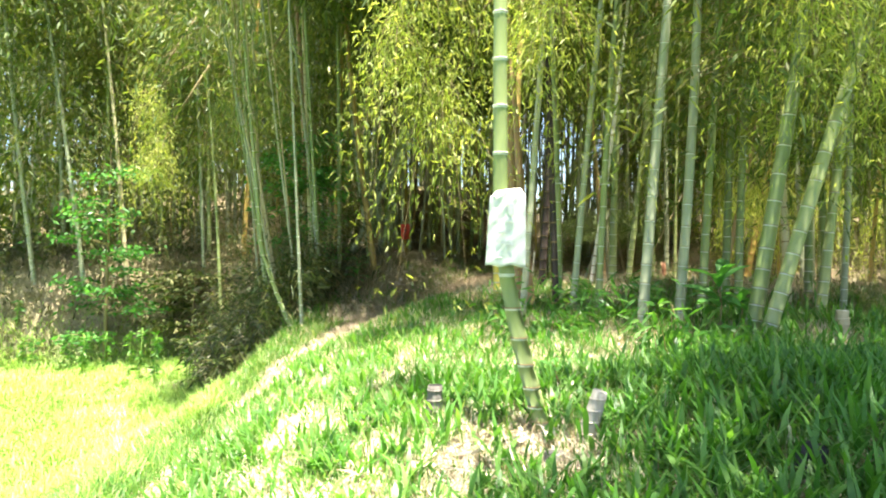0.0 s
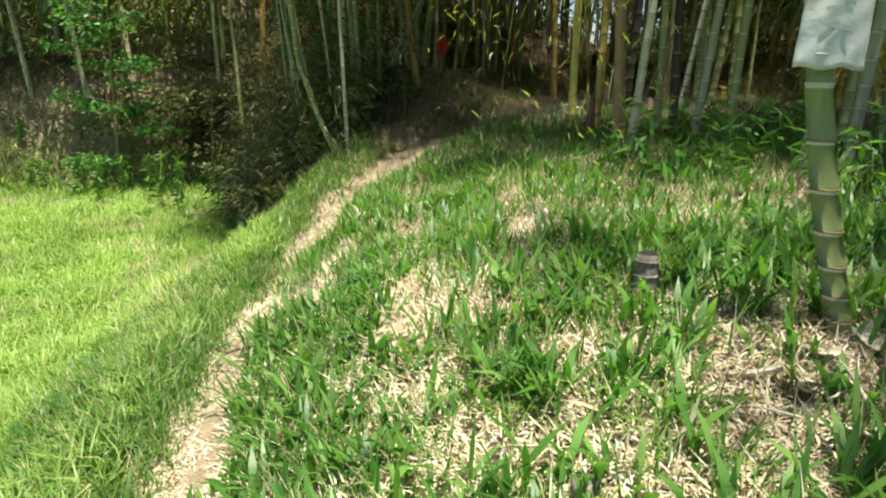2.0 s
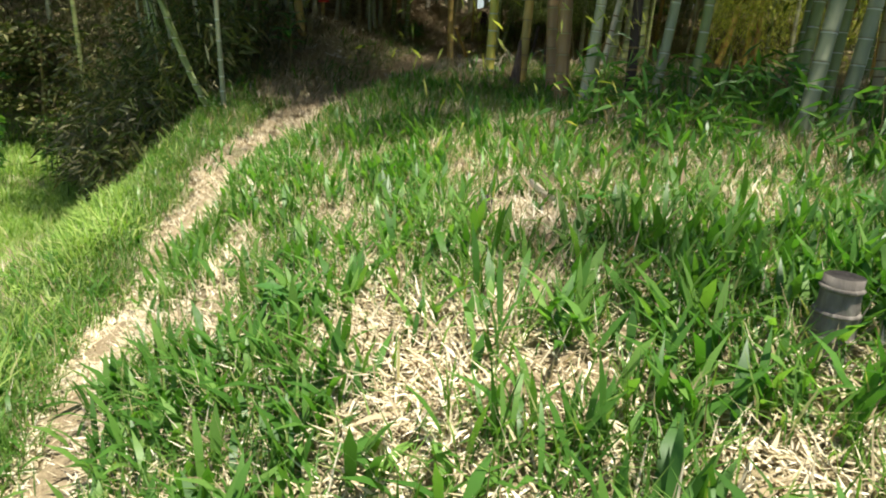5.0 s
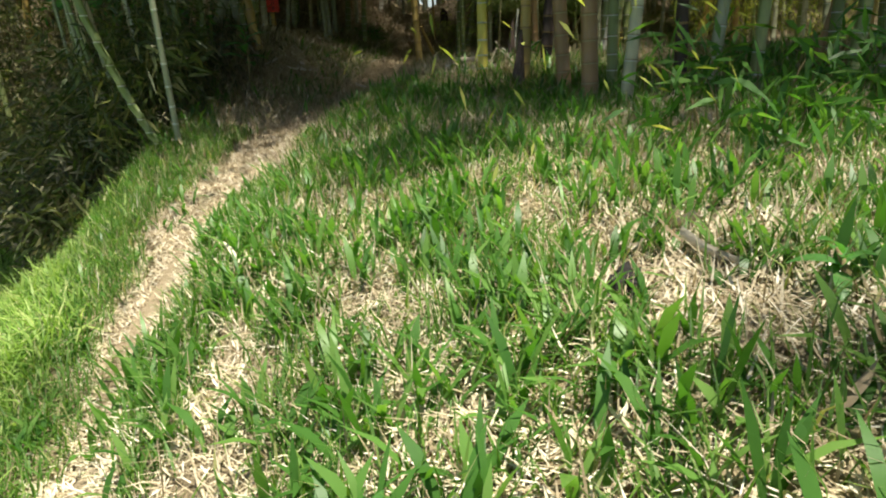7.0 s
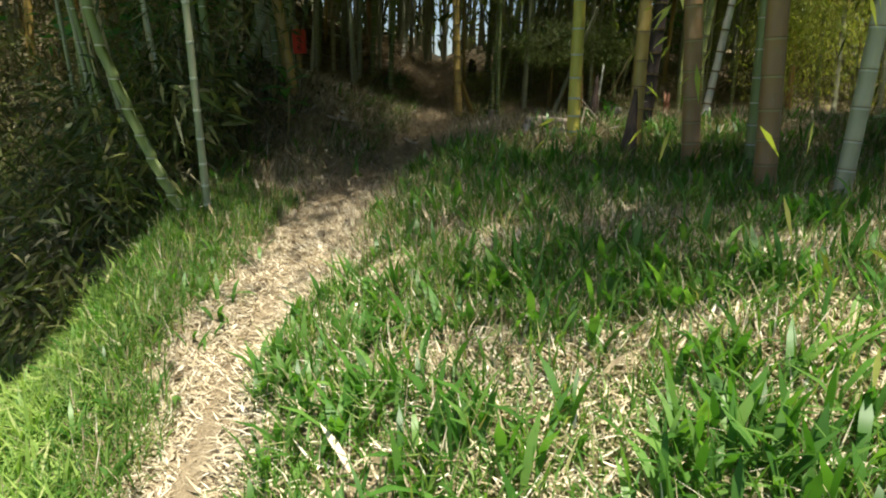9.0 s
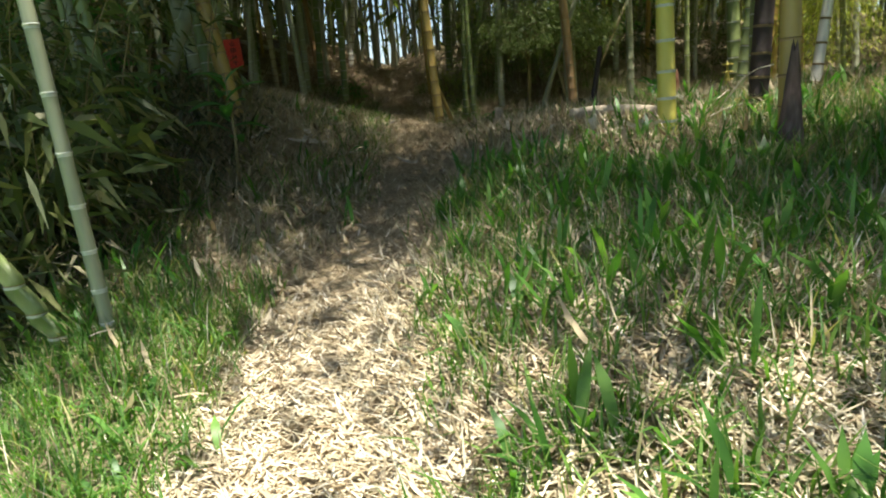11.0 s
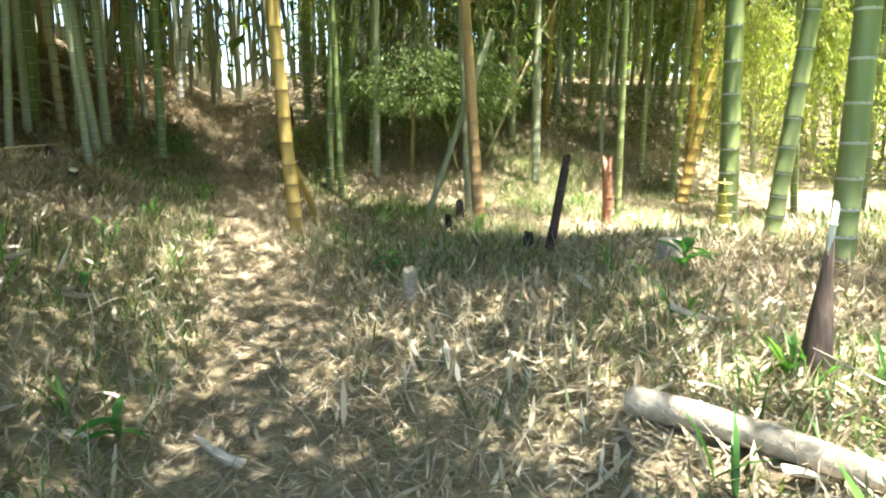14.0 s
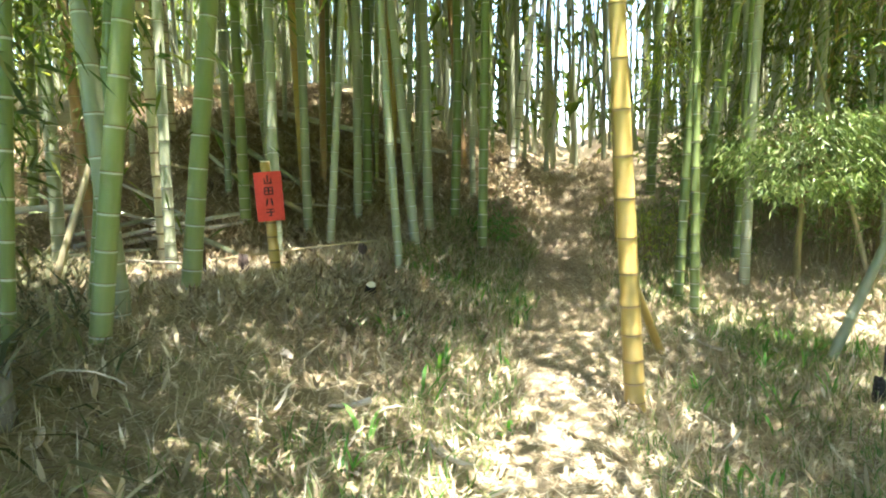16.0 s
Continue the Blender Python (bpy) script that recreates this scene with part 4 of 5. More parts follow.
hanging_spray(2.4, 7.6, 3.7, 210, "drooping branch of bamboo leaves coloured as if sunlit", size=1.15, n=26)
hanging_spray(-8.8, 12.6, 3.4, 208, "drooping tuft of sunlit bamboo leaves", size=1.0, n=20)
hanging_spray(-9.3, 12.9, 4.6, 209, "drooping branch of sunlit bamboo leaves", size=1.0)
hanging_spray(-6.9, 12.6, 4.3, 211, "drooping branch of sunlit bamboo leaves", LEAF, size=1.2)
hanging_spray(-5.9, 11.6, 4.7, 212, "drooping branch of sunlit bamboo leaves", LEAF, size=1.3)


hanging_spray(-1.0, 21.3, 3.7, 215, "leafy sunlit bamboo branch over the trail", SUNLIT_LEAF, 0.6, 9)
hanging_spray(4.3, 18.3, 2.9, 218, "bright yellow-green bamboo leaves with full sun put into their colour", SUNLIT_LEAF, 1.0, 34)
hanging_spray(5.4, 18.9, 3.1, 219, "bright yellow-green bamboo leaves with full sun put into their colour", SUNLIT_LEAF, 1.2, 34)
hanging_spray(6.4, 19.6, 2.9, 220, "bright yellow-green bamboo leaves with full sun put into their colour", SUNLIT_LEAF, 1.3, 34)
hanging_spray(3.6, 16.2, 2.7, 221, "bright yellow-green bamboo leaves with full sun put into their colour", SUNLIT_LEAF, 0.8, 34)
hanging_spray(7.4, 18.2, 2.6, 222, "bright yellow-green bamboo leaves with full sun put into their colour", SUNLIT_LEAF, 1.3, 34)
hanging_spray(2.6, 13.4, 2.9, 216, "sunlit yellow-green bamboo branch in the clearing", SUNLIT_LEAF, 0.8, 12)
hanging_spray(3.4, 14.4, 3.1, 217, "sunlit yellow-green bamboo branch in the clearing", SUNLIT_LEAF, 0.9, 14)


def thicket(x, y, h, r, seed, label, material=DARK_LEAF, stems=26, per=34, leaf=0.16):
    """A clump of dwarf bamboo: thin stems from one root and leaves at all heights."""
    rs = np.random.RandomState(seed)
    gz = float(ground_z(x, y))
    root = new("dwarf_bamboo")
    root.location = (x, y, gz)
    V, F, off, lv, lf, lo = [], [], 0, [], [], 0
    for k in range(stems):
        a, d = rs.uniform(0, 2 * math.pi), r * rs.uniform(0.1, 1) ** 0.7
        hh = h * rs.uniform(0.5, 1.05)
        t = np.linspace(0, 1, 6)
        gzz = float(ground_z(x + d * math.cos(a), y + d * math.sin(a))) - gz
        bend = rs.uniform(0.1, 0.5) * hh
        path = np.stack([math.cos(a) * (d + bend * t**2), math.sin(a) * (d + bend * t**2), gzz - 0.03 + hh * (t - 0.18 * t**3)], 1)
        v, f, _, _ = tube(path, 0.006 * (1.2 - t), 4, cap=False)
        V.append(v), F.append(f + off)
        off += len(v)
        tt = rs.uniform(0.15, 1, per)
        at = np.stack([np.interp(tt, t, path[:, c]) for c in range(3)], 1) + rs.normal(size=(per, 3)) * 0.1
        way = np.stack([np.full(per, math.cos(a)), np.full(per, math.sin(a)), np.full(per, -0.4)], 1) * 0.7 + rs.normal(size=(per, 3)) * 0.7
        v, f = leaves_np(at, way, leaf * rs.uniform(0.6, 1.3, per), leaf * 0.15 * rs.uniform(0.7, 1.4, per), seed * 131 + k)
        lv.append(v), lf.append(f + lo)
        lo += len(v)
    tagged(part("stem", fast_mesh("stem", np.concatenate(V), np.concatenate(F), [TWIG]), root), kind="stuff")
    tagged(part("leaves", fast_mesh("leaves", np.concatenate(lv), np.concatenate(lf), [material]), root), kind="stuff")
    return tagged(root, label, "bush", "dwarf bamboo clumps")


for k, (x, y, h, r) in enumerate(((-5.3, 11.5, 1.9, 0.7), (-5.0, 12.6, 2.2, 0.8), (-6.3, 13.0, 1.8, 0.9), (-7.6, 14.6, 1.6, 0.9), (-8.9, 16.0, 1.8, 1.0), (-6.2, 15.2, 2.0, 1.0), (-12.5, 14.6, 1.5, 1.0), (-13.6, 13.6, 1.3, 1.0), (-7.2, 13.9, 2.3, 1.0), (-8.2, 15.4, 2.4, 1.0), (-9.9, 15.6, 2.2, 1.2), (-11.2, 14.9, 2.0, 1.1), (-6.9, 16.2, 2.2, 1.1), (-10.8, 17.0, 2.4, 1.3), (-13.2, 15.9, 2.4, 1.3), (-7.9, 17.6, 2.2, 1.2))):
    thicket(x, y, h, r, 300 + k, "dark dwarf bamboo clump on the grove's edge")
for k, (x, y, h, r) in enumerate(((0.0, 22.3, 2.2, 0.9), (1.1, 21.9, 2.1, 0.9), (0.5, 23.6, 2.4, 1.0), (2.0, 23.2, 2.0, 1.0), (3.6, 22.8, 1.5, 1.1), (5.6, 22.0, 1.4, 1.1), (7.6, 21.0, 1.6, 1.2), (9.4, 18.6, 1.8, 1.3), (4.4, 25.2, 1.8, 1.2), (2.4, 25.6, 2.2, 1.2))):
    thicket(x, y, h, r, 330 + k, "leafy dwarf bamboo clump in dappled shade", SHRUB_LEAF if k < 4 else DARK_LEAF, 30, 40, 0.14)
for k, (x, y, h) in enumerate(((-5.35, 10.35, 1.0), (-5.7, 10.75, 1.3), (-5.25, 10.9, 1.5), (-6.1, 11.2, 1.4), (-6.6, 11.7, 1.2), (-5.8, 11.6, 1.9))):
    thicket(x, y, h, 0.55, 370 + k, "tangled half-dry dwarf bamboo on the hollow's edge", DARKENED_STRAW if k % 2 else DARK_LEAF, 30, 30, 0.2)
thicket(-4.9, 10.85, 1.0, 0.35, 365, "dark dwarf bamboo leaning over the bank", DARK_LEAF, 16, 24, 0.24)
thicket(-4.95, 11.5, 0.9, 0.35, 366, "dark dwarf bamboo leaning over the bank", DARK_LEAF, 16, 24, 0.24)
thicket(-1.05, 21.6, 1.3, 0.3, 360, "small sunlit shrub with pale leaves", SUNLIT_LEAF, 14, 34, 0.1)
thicket(-3.15, 22.5, 0.55, 0.25, 361, "small dark evergreen shrub beside the trail", BROAD_LEAF, 12, 30, 0.12)
thicket(0.15, 8.0, 0.7, 0.5, 362, "dwarf bamboo growing on the mound's rim", WEED, 14, 22, 0.2)
thicket(-0.5, 7.0, 0.55, 0.4, 363, "dwarf bamboo growing on the mound's rim", WEED, 12, 18, 0.2)
thicket(0.9, 6.3, 0.6, 0.5, 364, "dwarf bamboo growing on the mound's rim", WEED, 12, 18, 0.2)


def broad_plant(x, y, stalk, leaf, n, seed, label, name="broadleaf_plant"):
    """A plant whose large leaves spread from a stalk; every leaf is a piece."""
    rs = random.Random(seed)
    root = new(name)
    root.location = on_ground(x, y)
    part("stalk", tube_mesh("stalk", [(0, 0, -0.03), (0.02, 0, stalk * 0.5), (0, 0.02, stalk)], [0.012, 0.01, 0.006], TWIG, 6), root)
    rows = 7
    v, f = [], []
    for i in range(rows):
        t = i / (rows - 1)
        w = 0.17 * leaf * math.sin(math.pi * (0.04 + 0.92 * t)) ** 0.8
        z = 0.25 * leaf * t - 0.45 * leaf * t * t
        v += [(-w, leaf * t, z + 0.25 * w), (0, leaf * t, z), (w, leaf * t, z + 0.25 * w)]
    for i in range(rows - 1):
        for j in range(2):
            f.append((3 * i + j, 3 * i + j + 1, 3 * i + j + 4, 3 * i + j + 3))
    me = bpy.data.meshes.new("leaf")
    me.from_pydata(v, [], f)
    me.materials.append(BROAD_LEAF)
    me.shade_smooth()
    for k in range(n):
        ob = part("leaf", me, root)
        zz = stalk * (0.45 + 0.55 * (k / n))
        ob.matrix_local = pose(0, 0, zz, rs.uniform(-10, 45), rs.uniform(-15, 15), 137.5 * k + rs.uniform(-20, 20)) @ Matrix.Scale(rs.uniform(0.7, 1.1), 4)
    return tagged(root, label, "plant")


broad_plant(1.35, 7.1, 0.62, 0.42, 14, 1, "broadleaf plant with large glossy green leaves")
broad_plant(1.6, 7.35, 0.4, 0.36, 9, 2, "broadleaf plant with large glossy green leaves")
broad_plant(-4.1, 11.95, 0.75, 0.28, 12, 3, "leafy green sapling beside the trail")
broad_plant(-1.2, 5.2, 0.12, 0.12, 7, 4, "low broad-leaved green weed on the mound")
broad_plant(-2.35, 4.75, 0.1, 0.13, 7, 5, "low broad-leaved green weed on the mound")
broad_plant(-0.2, 4.9, 0.14, 0.15, 8, 6, "low broad-leaved green weed on the mound")
broad_plant(-3.2, 13.2, 0.14, 0.14, 7, 7, "low broad-leaved weed in dry leaves")
broad_plant(-3.45, 14.6, 0.13, 0.13, 7, 8, "low broad-leaved weed in dry leaves")
broad_plant(-1.7, 14.9, 0.14, 0.14, 8, 9, "low broad-leaved weed in dry leaves")
broad_plant(-0.4, 13.6, 0.22, 0.2, 8, 10, "low broad-leaved weed in dry leaves")


def leafy_shrub(x, y, h, r, seed, label, material=BROAD_LEAF, limbs=26, leaf=1.0, low=0.05, slim=1.0, hang=0.2):
    """A tall shrub: stems, limbs and flat sprays of broad leaves with gaps between."""
    rs = np.random.RandomState(seed)
    root = new("shrub")
    root.location = on_ground(x, y)
    V, F, off, LV, LF, lo = [], [], 0, [], [], 0
    for k in range(limbs):
        a, z0 = rs.uniform(0, 2 * math.pi), h * rs.uniform(low, 0.8)
        reach = r * rs.uniform(0.5, 1.0) * (1.1 - 0.5 * z0 / h)
        t = np.linspace(0, 1, 5)
        path = np.stack([math.cos(a) * reach * t, math.sin(a) * reach * t, z0 + 0.35 * reach * t - 0.2 * reach * t * t], 1)
        v, f, _, _ = tube(path, 0.02 * (1.05 - t), 5, cap=False)
        V.append(v), F.append(f + off)
        off += len(v)
        n = int(70 / slim ** 0.7)
        tt = rs.uniform(0.35, 1.05, n)
        at = np.stack([np.interp(tt, t, path[:, c]) for c in range(3)], 1) + rs.normal(size=(n, 3)) * (0.22, 0.22, 0.07)
        way = rs.normal(size=(n, 3)) * (1, 1, 0.25) + (math.cos(a), math.sin(a), -hang)
        v, f = leaves_np(at, way, leaf * rs.uniform(0.09, 0.17, n), slim * leaf * rs.uniform(0.05, 0.085, n), seed * 71 + k)
        LV.append(v), LF.append(f + lo)
        lo += len(v)
    t = np.linspace(0, 1, 6)
    v, f, _, _ = tube(np.stack([0.1 * t, 0 * t, h * 0.9 * t - 0.05], 1), 0.05 * (1.1 - t), 8, cap=False)
    V.append(v), F.append(f + off)
    part("branch", fast_mesh("branch", np.concatenate(V), np.concatenate(F), [TWIG]), root)
    tagged(part("leaves", fast_mesh("leaves", np.concatenate(LV), np.concatenate(LF), [material]), root), kind="stuff")
    return tagged(root, label, "shrub")


leafy_shrub(-10.7, 13.5, 5.4, 1.25, 51, "tall green leafy shrub at the grove's edge")
leafy_shrub(-9.2, 14.6, 2.2, 1.2, 52, "dark green leafy shrub on the bank", DARK_LEAF, 30)
leafy_shrub(-5.6, 12.9, 3.4, 1.0, 53, "slender green shrub among the bamboos")
leafy_shrub(9.5, 16.5, 4.5, 2.2, 54, "bright leafy shrub in full sun beyond the clearing")
leafy_shrub(11.5, 19.5, 5.0, 2.4, 55, "bright leafy shrub in full sun beyond the clearing")
leafy_shrub(0.45, 21.1, 2.1, 1.5, 57, "feathery grey-green shrub with sprays of small leaves", SHRUB_LEAF, 46, 0.85, 0.4, 0.32, 0.9)
leafy_shrub(1.6, 21.6, 1.8, 1.1, 58, "feathery grey-green shrub with sprays of small leaves", SHRUB_LEAF, 40, 0.85, 0.35, 0.32, 0.9)
leafy_shrub(3.4, 24.0, 4.0, 1.6, 56, "dark leafy shrub behind the clearing")


def field_weed(x, y, h, seed):
    rs = np.random.RandomState(seed)
    root = new("tall_weed")
    root.location = on_ground(x, y)
    part("stalk", tube_mesh("stalk", [(0, 0, -0.03), (0.02, 0, h * 0.5), (0.05, 0.02, h)], [0.01, 0.008, 0.004], FIELD_GRASS, 5), root)
    n = 46
    t = rs.uniform(0.2, 1, n)
    v, f = leaves_np(np.stack([0.05 * t, 0.02 * t, h * t], 1), rs.normal(size=(n, 3)) * (1, 1, 0.4), rs.uniform(0.08, 0.2, n), rs.uniform(0.03, 0.05, n), seed)
    part("leaves", fast_mesh("leaves", v, f, [WEED]), root)
    return tagged(root, "tall leafy weed at the field's edge", "weed", "weeds at the field's edge")


for k in range(16):
    field_weed(-12.5 + 0.42 * k + 0.12 * math.sin(9 * k), 12.9 - 0.11 * k + 0.25 * math.sin(5 * k), 0.6 + 0.45 * abs(math.sin(3 * k)), 400 + k)


def dry_twigs(x, y, n, size, seed, label):
    rs = random.Random(seed)
    root = new("dry_branches")
    root.location = on_ground(x, y)
    for k in range(n):
        a = rs.uniform(0, 2 * math.pi)
        L = size * rs.uniform(0.5, 1.1)
        up = rs.uniform(0.2, 1.1)
        pts, p = [], Vector((rs.uniform(-0.2, 0.2), rs.uniform(-0.2, 0.2), -0.02))
        d = Vector((math.cos(a), math.sin(a), up)).normalized()
        for i in range(6):
            pts.append(tuple(p))
            d = (d + Vector((rs.uniform(-0.3, 0.3), rs.uniform(-0.3, 0.3), rs.uniform(-0.45, 0.1)))).normalized()
            p = p + d * L / 5
            p.z = max(p.z, 0.01)
        part("twig", tube_mesh("twig", pts, np.linspace(0.007, 0.0025, 6), DRY_TWIG, 5), root)
    return tagged(root, label, "twigs")


dry_twigs(-1.25, 11.35, 9, 0.6, 1, "bleached dry twigs round a bamboo's foot")
dry_twigs(-0.95, 11.6, 8, 0.6, 2, "bleached dry twigs beside a dark culm")
dry_twigs(-0.3, 15.0, 4, 0.4, 3, "bleached dry twigs in short grass")
dry_twigs(2.2, 19.4, 6, 0.7, 4, "bleached dry twigs on the clearing's far side")
dry_twigs(-3.1, 14.2, 3, 0.4, 5, "dry twigs beside the trail")
dry_twigs(-0.1, 3.2, 6, 0.4, 6, "dry twigs at the foot of a bamboo")
dry_twigs(-4.9, 15.2, 6, 0.7, 7, "dry twigs hanging over the bank")

SHEATH = rough_stuff("pale_culm_sheath", [(0.25, (0.34, 0.28, 0.2)), (0.5, (0.56, 0.49, 0.38)), (0.75, (0.76, 0.71, 0.6))], 7, 50, 0.5, 0.75, (1, 0.25, 1))


def sheath_mesh(length, width, curl, bend):
    """A dry culm sheath: a pointed trough, curled across and bent along its length."""
    rows, cols = 9, 7
    v, f = [], []
    for layer in (0.0, 0.003):
        for i in range(rows):
            t = i / (rows - 1)
            half = 0.5 * width * (1 - t) ** 0.45 if t < 1 else 0.002
            for j in range(cols):
                a = (2 * j / (cols - 1) - 1) * curl
                r = half / max(curl, 0.2)
                v.append((r * math.sin(a), length * (t - 0.5), r * (1 - math.cos(a)) + bend * (t - 0.5) ** 2 * length + layer))
    for layer in range(2):
        o = layer * rows * cols
        for i in range(rows - 1):
            for j in range(cols - 1):
                q = [o + i * cols + j, o + i * cols + j + 1, o + (i + 1) * cols + j + 1, o + (i + 1) * cols + j]
                f.append(q if layer else q[::-1])
    me = bpy.data.meshes.new("culm_sheath")
    me.from_pydata(v, [], f)
    me.materials.append(SHEATH)
    me.shade_smooth()
    return me


SHEATHS = [sheath_mesh(0.2, 0.09, 1.2, 0.5), sheath_mesh(0.15, 0.075, 0.8, -0.2), sheath_mesh(0.26, 0.08, 1.6, 0.3)]
rs = random.Random(12)
for x, y, n, spread in ((-1.15, 5.75, 6, 0.45), (-0.65, 6.3, 5, 0.5), (-0.25, 3.4, 9, 0.4), (-1.75, 4.5, 2, 0.3), (-1.45, 11.55, 9, 0.5), (-0.5, 13.2, 5, 0.7), (-3.6, 13.2, 8, 0.7), (-3.9, 14.6, 7, 0.7), (-3.4, 15.8, 6, 0.7), (-5.2, 19.8, 6, 0.8), (-0.9, 19.4, 5, 0.5)):
    for k in range(n):
        px, py = x + rs.gauss(0, spread * 0.6), y + rs.gauss(0, spread * 0.6)
        ob = new("culm_sheath", SHEATHS[rs.randrange(3)])
        ob.matrix_world = pose(*on_ground(px, py, 0.025), rs.uniform(-18, 18), rs.uniform(-25, 25), rs.uniform(0, 360)) @ Matrix.Scale(rs.uniform(0.7, 1.15), 4)
        tagged(ob, "dry pale curled culm sheath lying on the ground", "sheath", "fallen culm sheaths")

# ---- grass and dry leaves ----


def blades(name, x, y, length, width, bend, material, seed, label, category, lay=0.0, stations=3, lift=0.0):
    """Blades rooted at x, y. lay: 0 stands upright, 1 lies flat."""
    rs = np.random.RandomState(seed)
    n = len(x)
    z = ground_z(x, y) + lift
    a = rs.uniform(0, 2 * math.pi, n)
    out = np.stack([np.cos(a), np.sin(a), np.zeros(n)], 1)
    side = np.stack([-np.sin(a), np.cos(a), np.zeros(n)], 1)
    tilt = np.clip(lay + rs.normal(size=n) * 0.18, 0.02, 1.45) if np.isscalar(lay) else lay
    base = np.stack([x, y, z], 1)
    prof = {3: ((0.0, 0.55), (0.45, 1.0), (1.0, 0.0)), 4: ((0.0, 0.35), (0.3, 0.9), (0.65, 1.0), (1.0, 0.0))}[stations]
    V = []
    for t, w in prof:
        ang = tilt + bend * t
        p = base + out * (np.sin(ang) * length * t)[:, None]
        p[:, 2] += np.cos(ang) * length * t
        roll = side * (width * w * 0.5)[:, None]
        if w == 0:
            V.append(p)
        else:
            V += [p - roll, p + roll]
    k = len(V)
    v = np.stack(V, 1).reshape(-1, 3)
    o = np.arange(n)[:, None] * k
    faces = [o + np.array([[2 * i, 2 * i + 1, 2 * i + 3, 2 * i + 2]]) for i in range(stations - 2)]
    q = np.concatenate(faces)
    tip = o + np.array([[k - 3, k - 2, k - 1]])
    tri = np.concatenate([q[:, [0, 1, 2]], q[:, [0, 2, 3]], tip])
    me = fast_mesh(name, v, tri, [material])
    return tagged(new(name, me), label, category, kind="stuff")


def scatter(n, x0, x1, y0, y1, seed, keep):
    """Random roots in a rectangle, thinned by keep(x, y, s), a chance."""
    rs = np.random.RandomState(seed)
    x, y = rs.uniform(x0, x1, n), rs.uniform(y0, y1, n)
    ok = rs.rand(n) < keep(x, y, trail_s(x, y))
    return x[ok], y[ok]


def sized(n, lo, hi, seed):
    return np.random.RandomState(seed).uniform(lo, hi, n)


near_walk = lambda x, y: 1 / (1 + ((x + 1.0) / 5.0) ** 2 + (np.maximum(0, y - 4) / 7.0) ** 2)
field_mask = lambda x, y, s: smooth(0.5, -0.2, grove_d(x, y)) * smooth(-0.25, -0.7, s)
x, y = scatter(420000, -15, -1.2, -0.5, 16.5, 71, lambda x, y, s: field_mask(x, y, s) * np.clip(0.35 + 0.9 * near_walk(x, y), 0, 1))
far = np.hypot(x, y)
blades("field_grass", x, y, sized(len(x), 0.07, 0.17, 1) * (1 + 0.03 * far) * (0.6 + 0.9 * patches(x, y, 3.5, 21)), sized(len(x), 0.004, 0.009, 2) * (1 + 0.12 * far), sized(len(x), 0.2, 1.3, 3), FIELD_GRASS, 4, "lush sunlit green grass of the field", "grass", 0.15)

def bare_straw(x, y):
    """Where dry straw lies open on the mound: a worn strip beside the trail and patches on the crest and the near foot."""
    strip_x = np.interp(y, [2.4, 3.9, 5.6, 6.6], [-1.35, -1.85, -2.3, -2.5])
    strip = np.exp(-(((x - strip_x) / 0.17) ** 2)) * smooth(2.2, 2.8, y) * smooth(7.0, 6.0, y)
    crest = smooth(-2.0, -1.3, x + 0.1 * np.sin(3 * y)) * smooth(4.6, 5.2, y) * smooth(8.2, 7.4, y) * (0.55 + 0.45 * smooth(0.35, 0.6, patches(x, y, 4.0, 41)))
    foot = smooth(3.1, 2.4, y + 0.4 * np.sin(2.2 * x)) * smooth(-1.9, -1.2, x) * smooth(0.3, 0.6, patches(x, y, 4.5, 42))
    root = np.exp(-(((x + 0.4) / 0.62) ** 2 + ((y - 3.45) / 0.5) ** 2))
    side = 0.8 * smooth(-3.1, -2.5, x) * smooth(6.4, 7.2, y) * smooth(9.2, 8.2, y) * smooth(0.35, 0.6, patches(x, y, 5.0, 43))
    return np.clip(np.maximum.reduce([0.85 * strip, crest * 0.92, foot * 0.75, root, side]), 0, 1)


green_patch = lambda x, y: smooth(0.07, 0.45, 0.45 * patches(x, y, 2.4, 3) + 0.55 * patches(x, y, 7.0, 12)) * (1 - 0.88 * bare_straw(x, y))
trail_edge = lambda x, y: 0.02 + 0.15 * patches(x, y, 3.0, 44) + 0.24 * smooth(6.8, 9.0, y)
mound_mask = lambda x, y, s: smooth(-0.04, 0.16, s - trail_edge(x, y)) * smooth(12.0, 10.2, y + 0.15 * s)
x, y = scatter(330000, -4, 7, 0.2, 12.0, 72, lambda x, y, s: mound_mask(x, y, s) * (0.06 + 0.72 * green_patch(x, y)) * smooth(8, 3, x) * (1 - 0.4 * smooth(8.2, 9.2, y)))
blades("mound_grass", x, y, sized(len(x), 0.07, 0.2, 5), sized(len(x), 0.004, 0.01, 6), sized(len(x), 0.1, 1.0, 7), FINE_GRASS, 8, "short green grass of the mound", "grass", 0.15)
x, y = scatter(19500, -4, 7, 0.2, 12.0, 73, lambda x, y, s: mound_mask(x, y, s) * np.clip((0.08 + 0.92 * green_patch(x, y)) * (0.5 + 0.25 * smooth(5.6, 4.6, y)) + 0.6 * smooth(-0.9, 0.1, x) * smooth(5.2, 4.6, y) * (1 - bare_straw(x, y)) + 0.5 * smooth(0.3, 1.0, x) * smooth(7.2, 6.2, y), 0, 1) * smooth(9, 5, x) * (1 - 0.75 * smooth(7.6, 8.8, y)))
x, y = np.repeat(x, 6) + sized(6 * len(x), -0.06, 0.06, 9), np.repeat(y, 6) + sized(6 * len(x), -0.06, 0.06, 10)
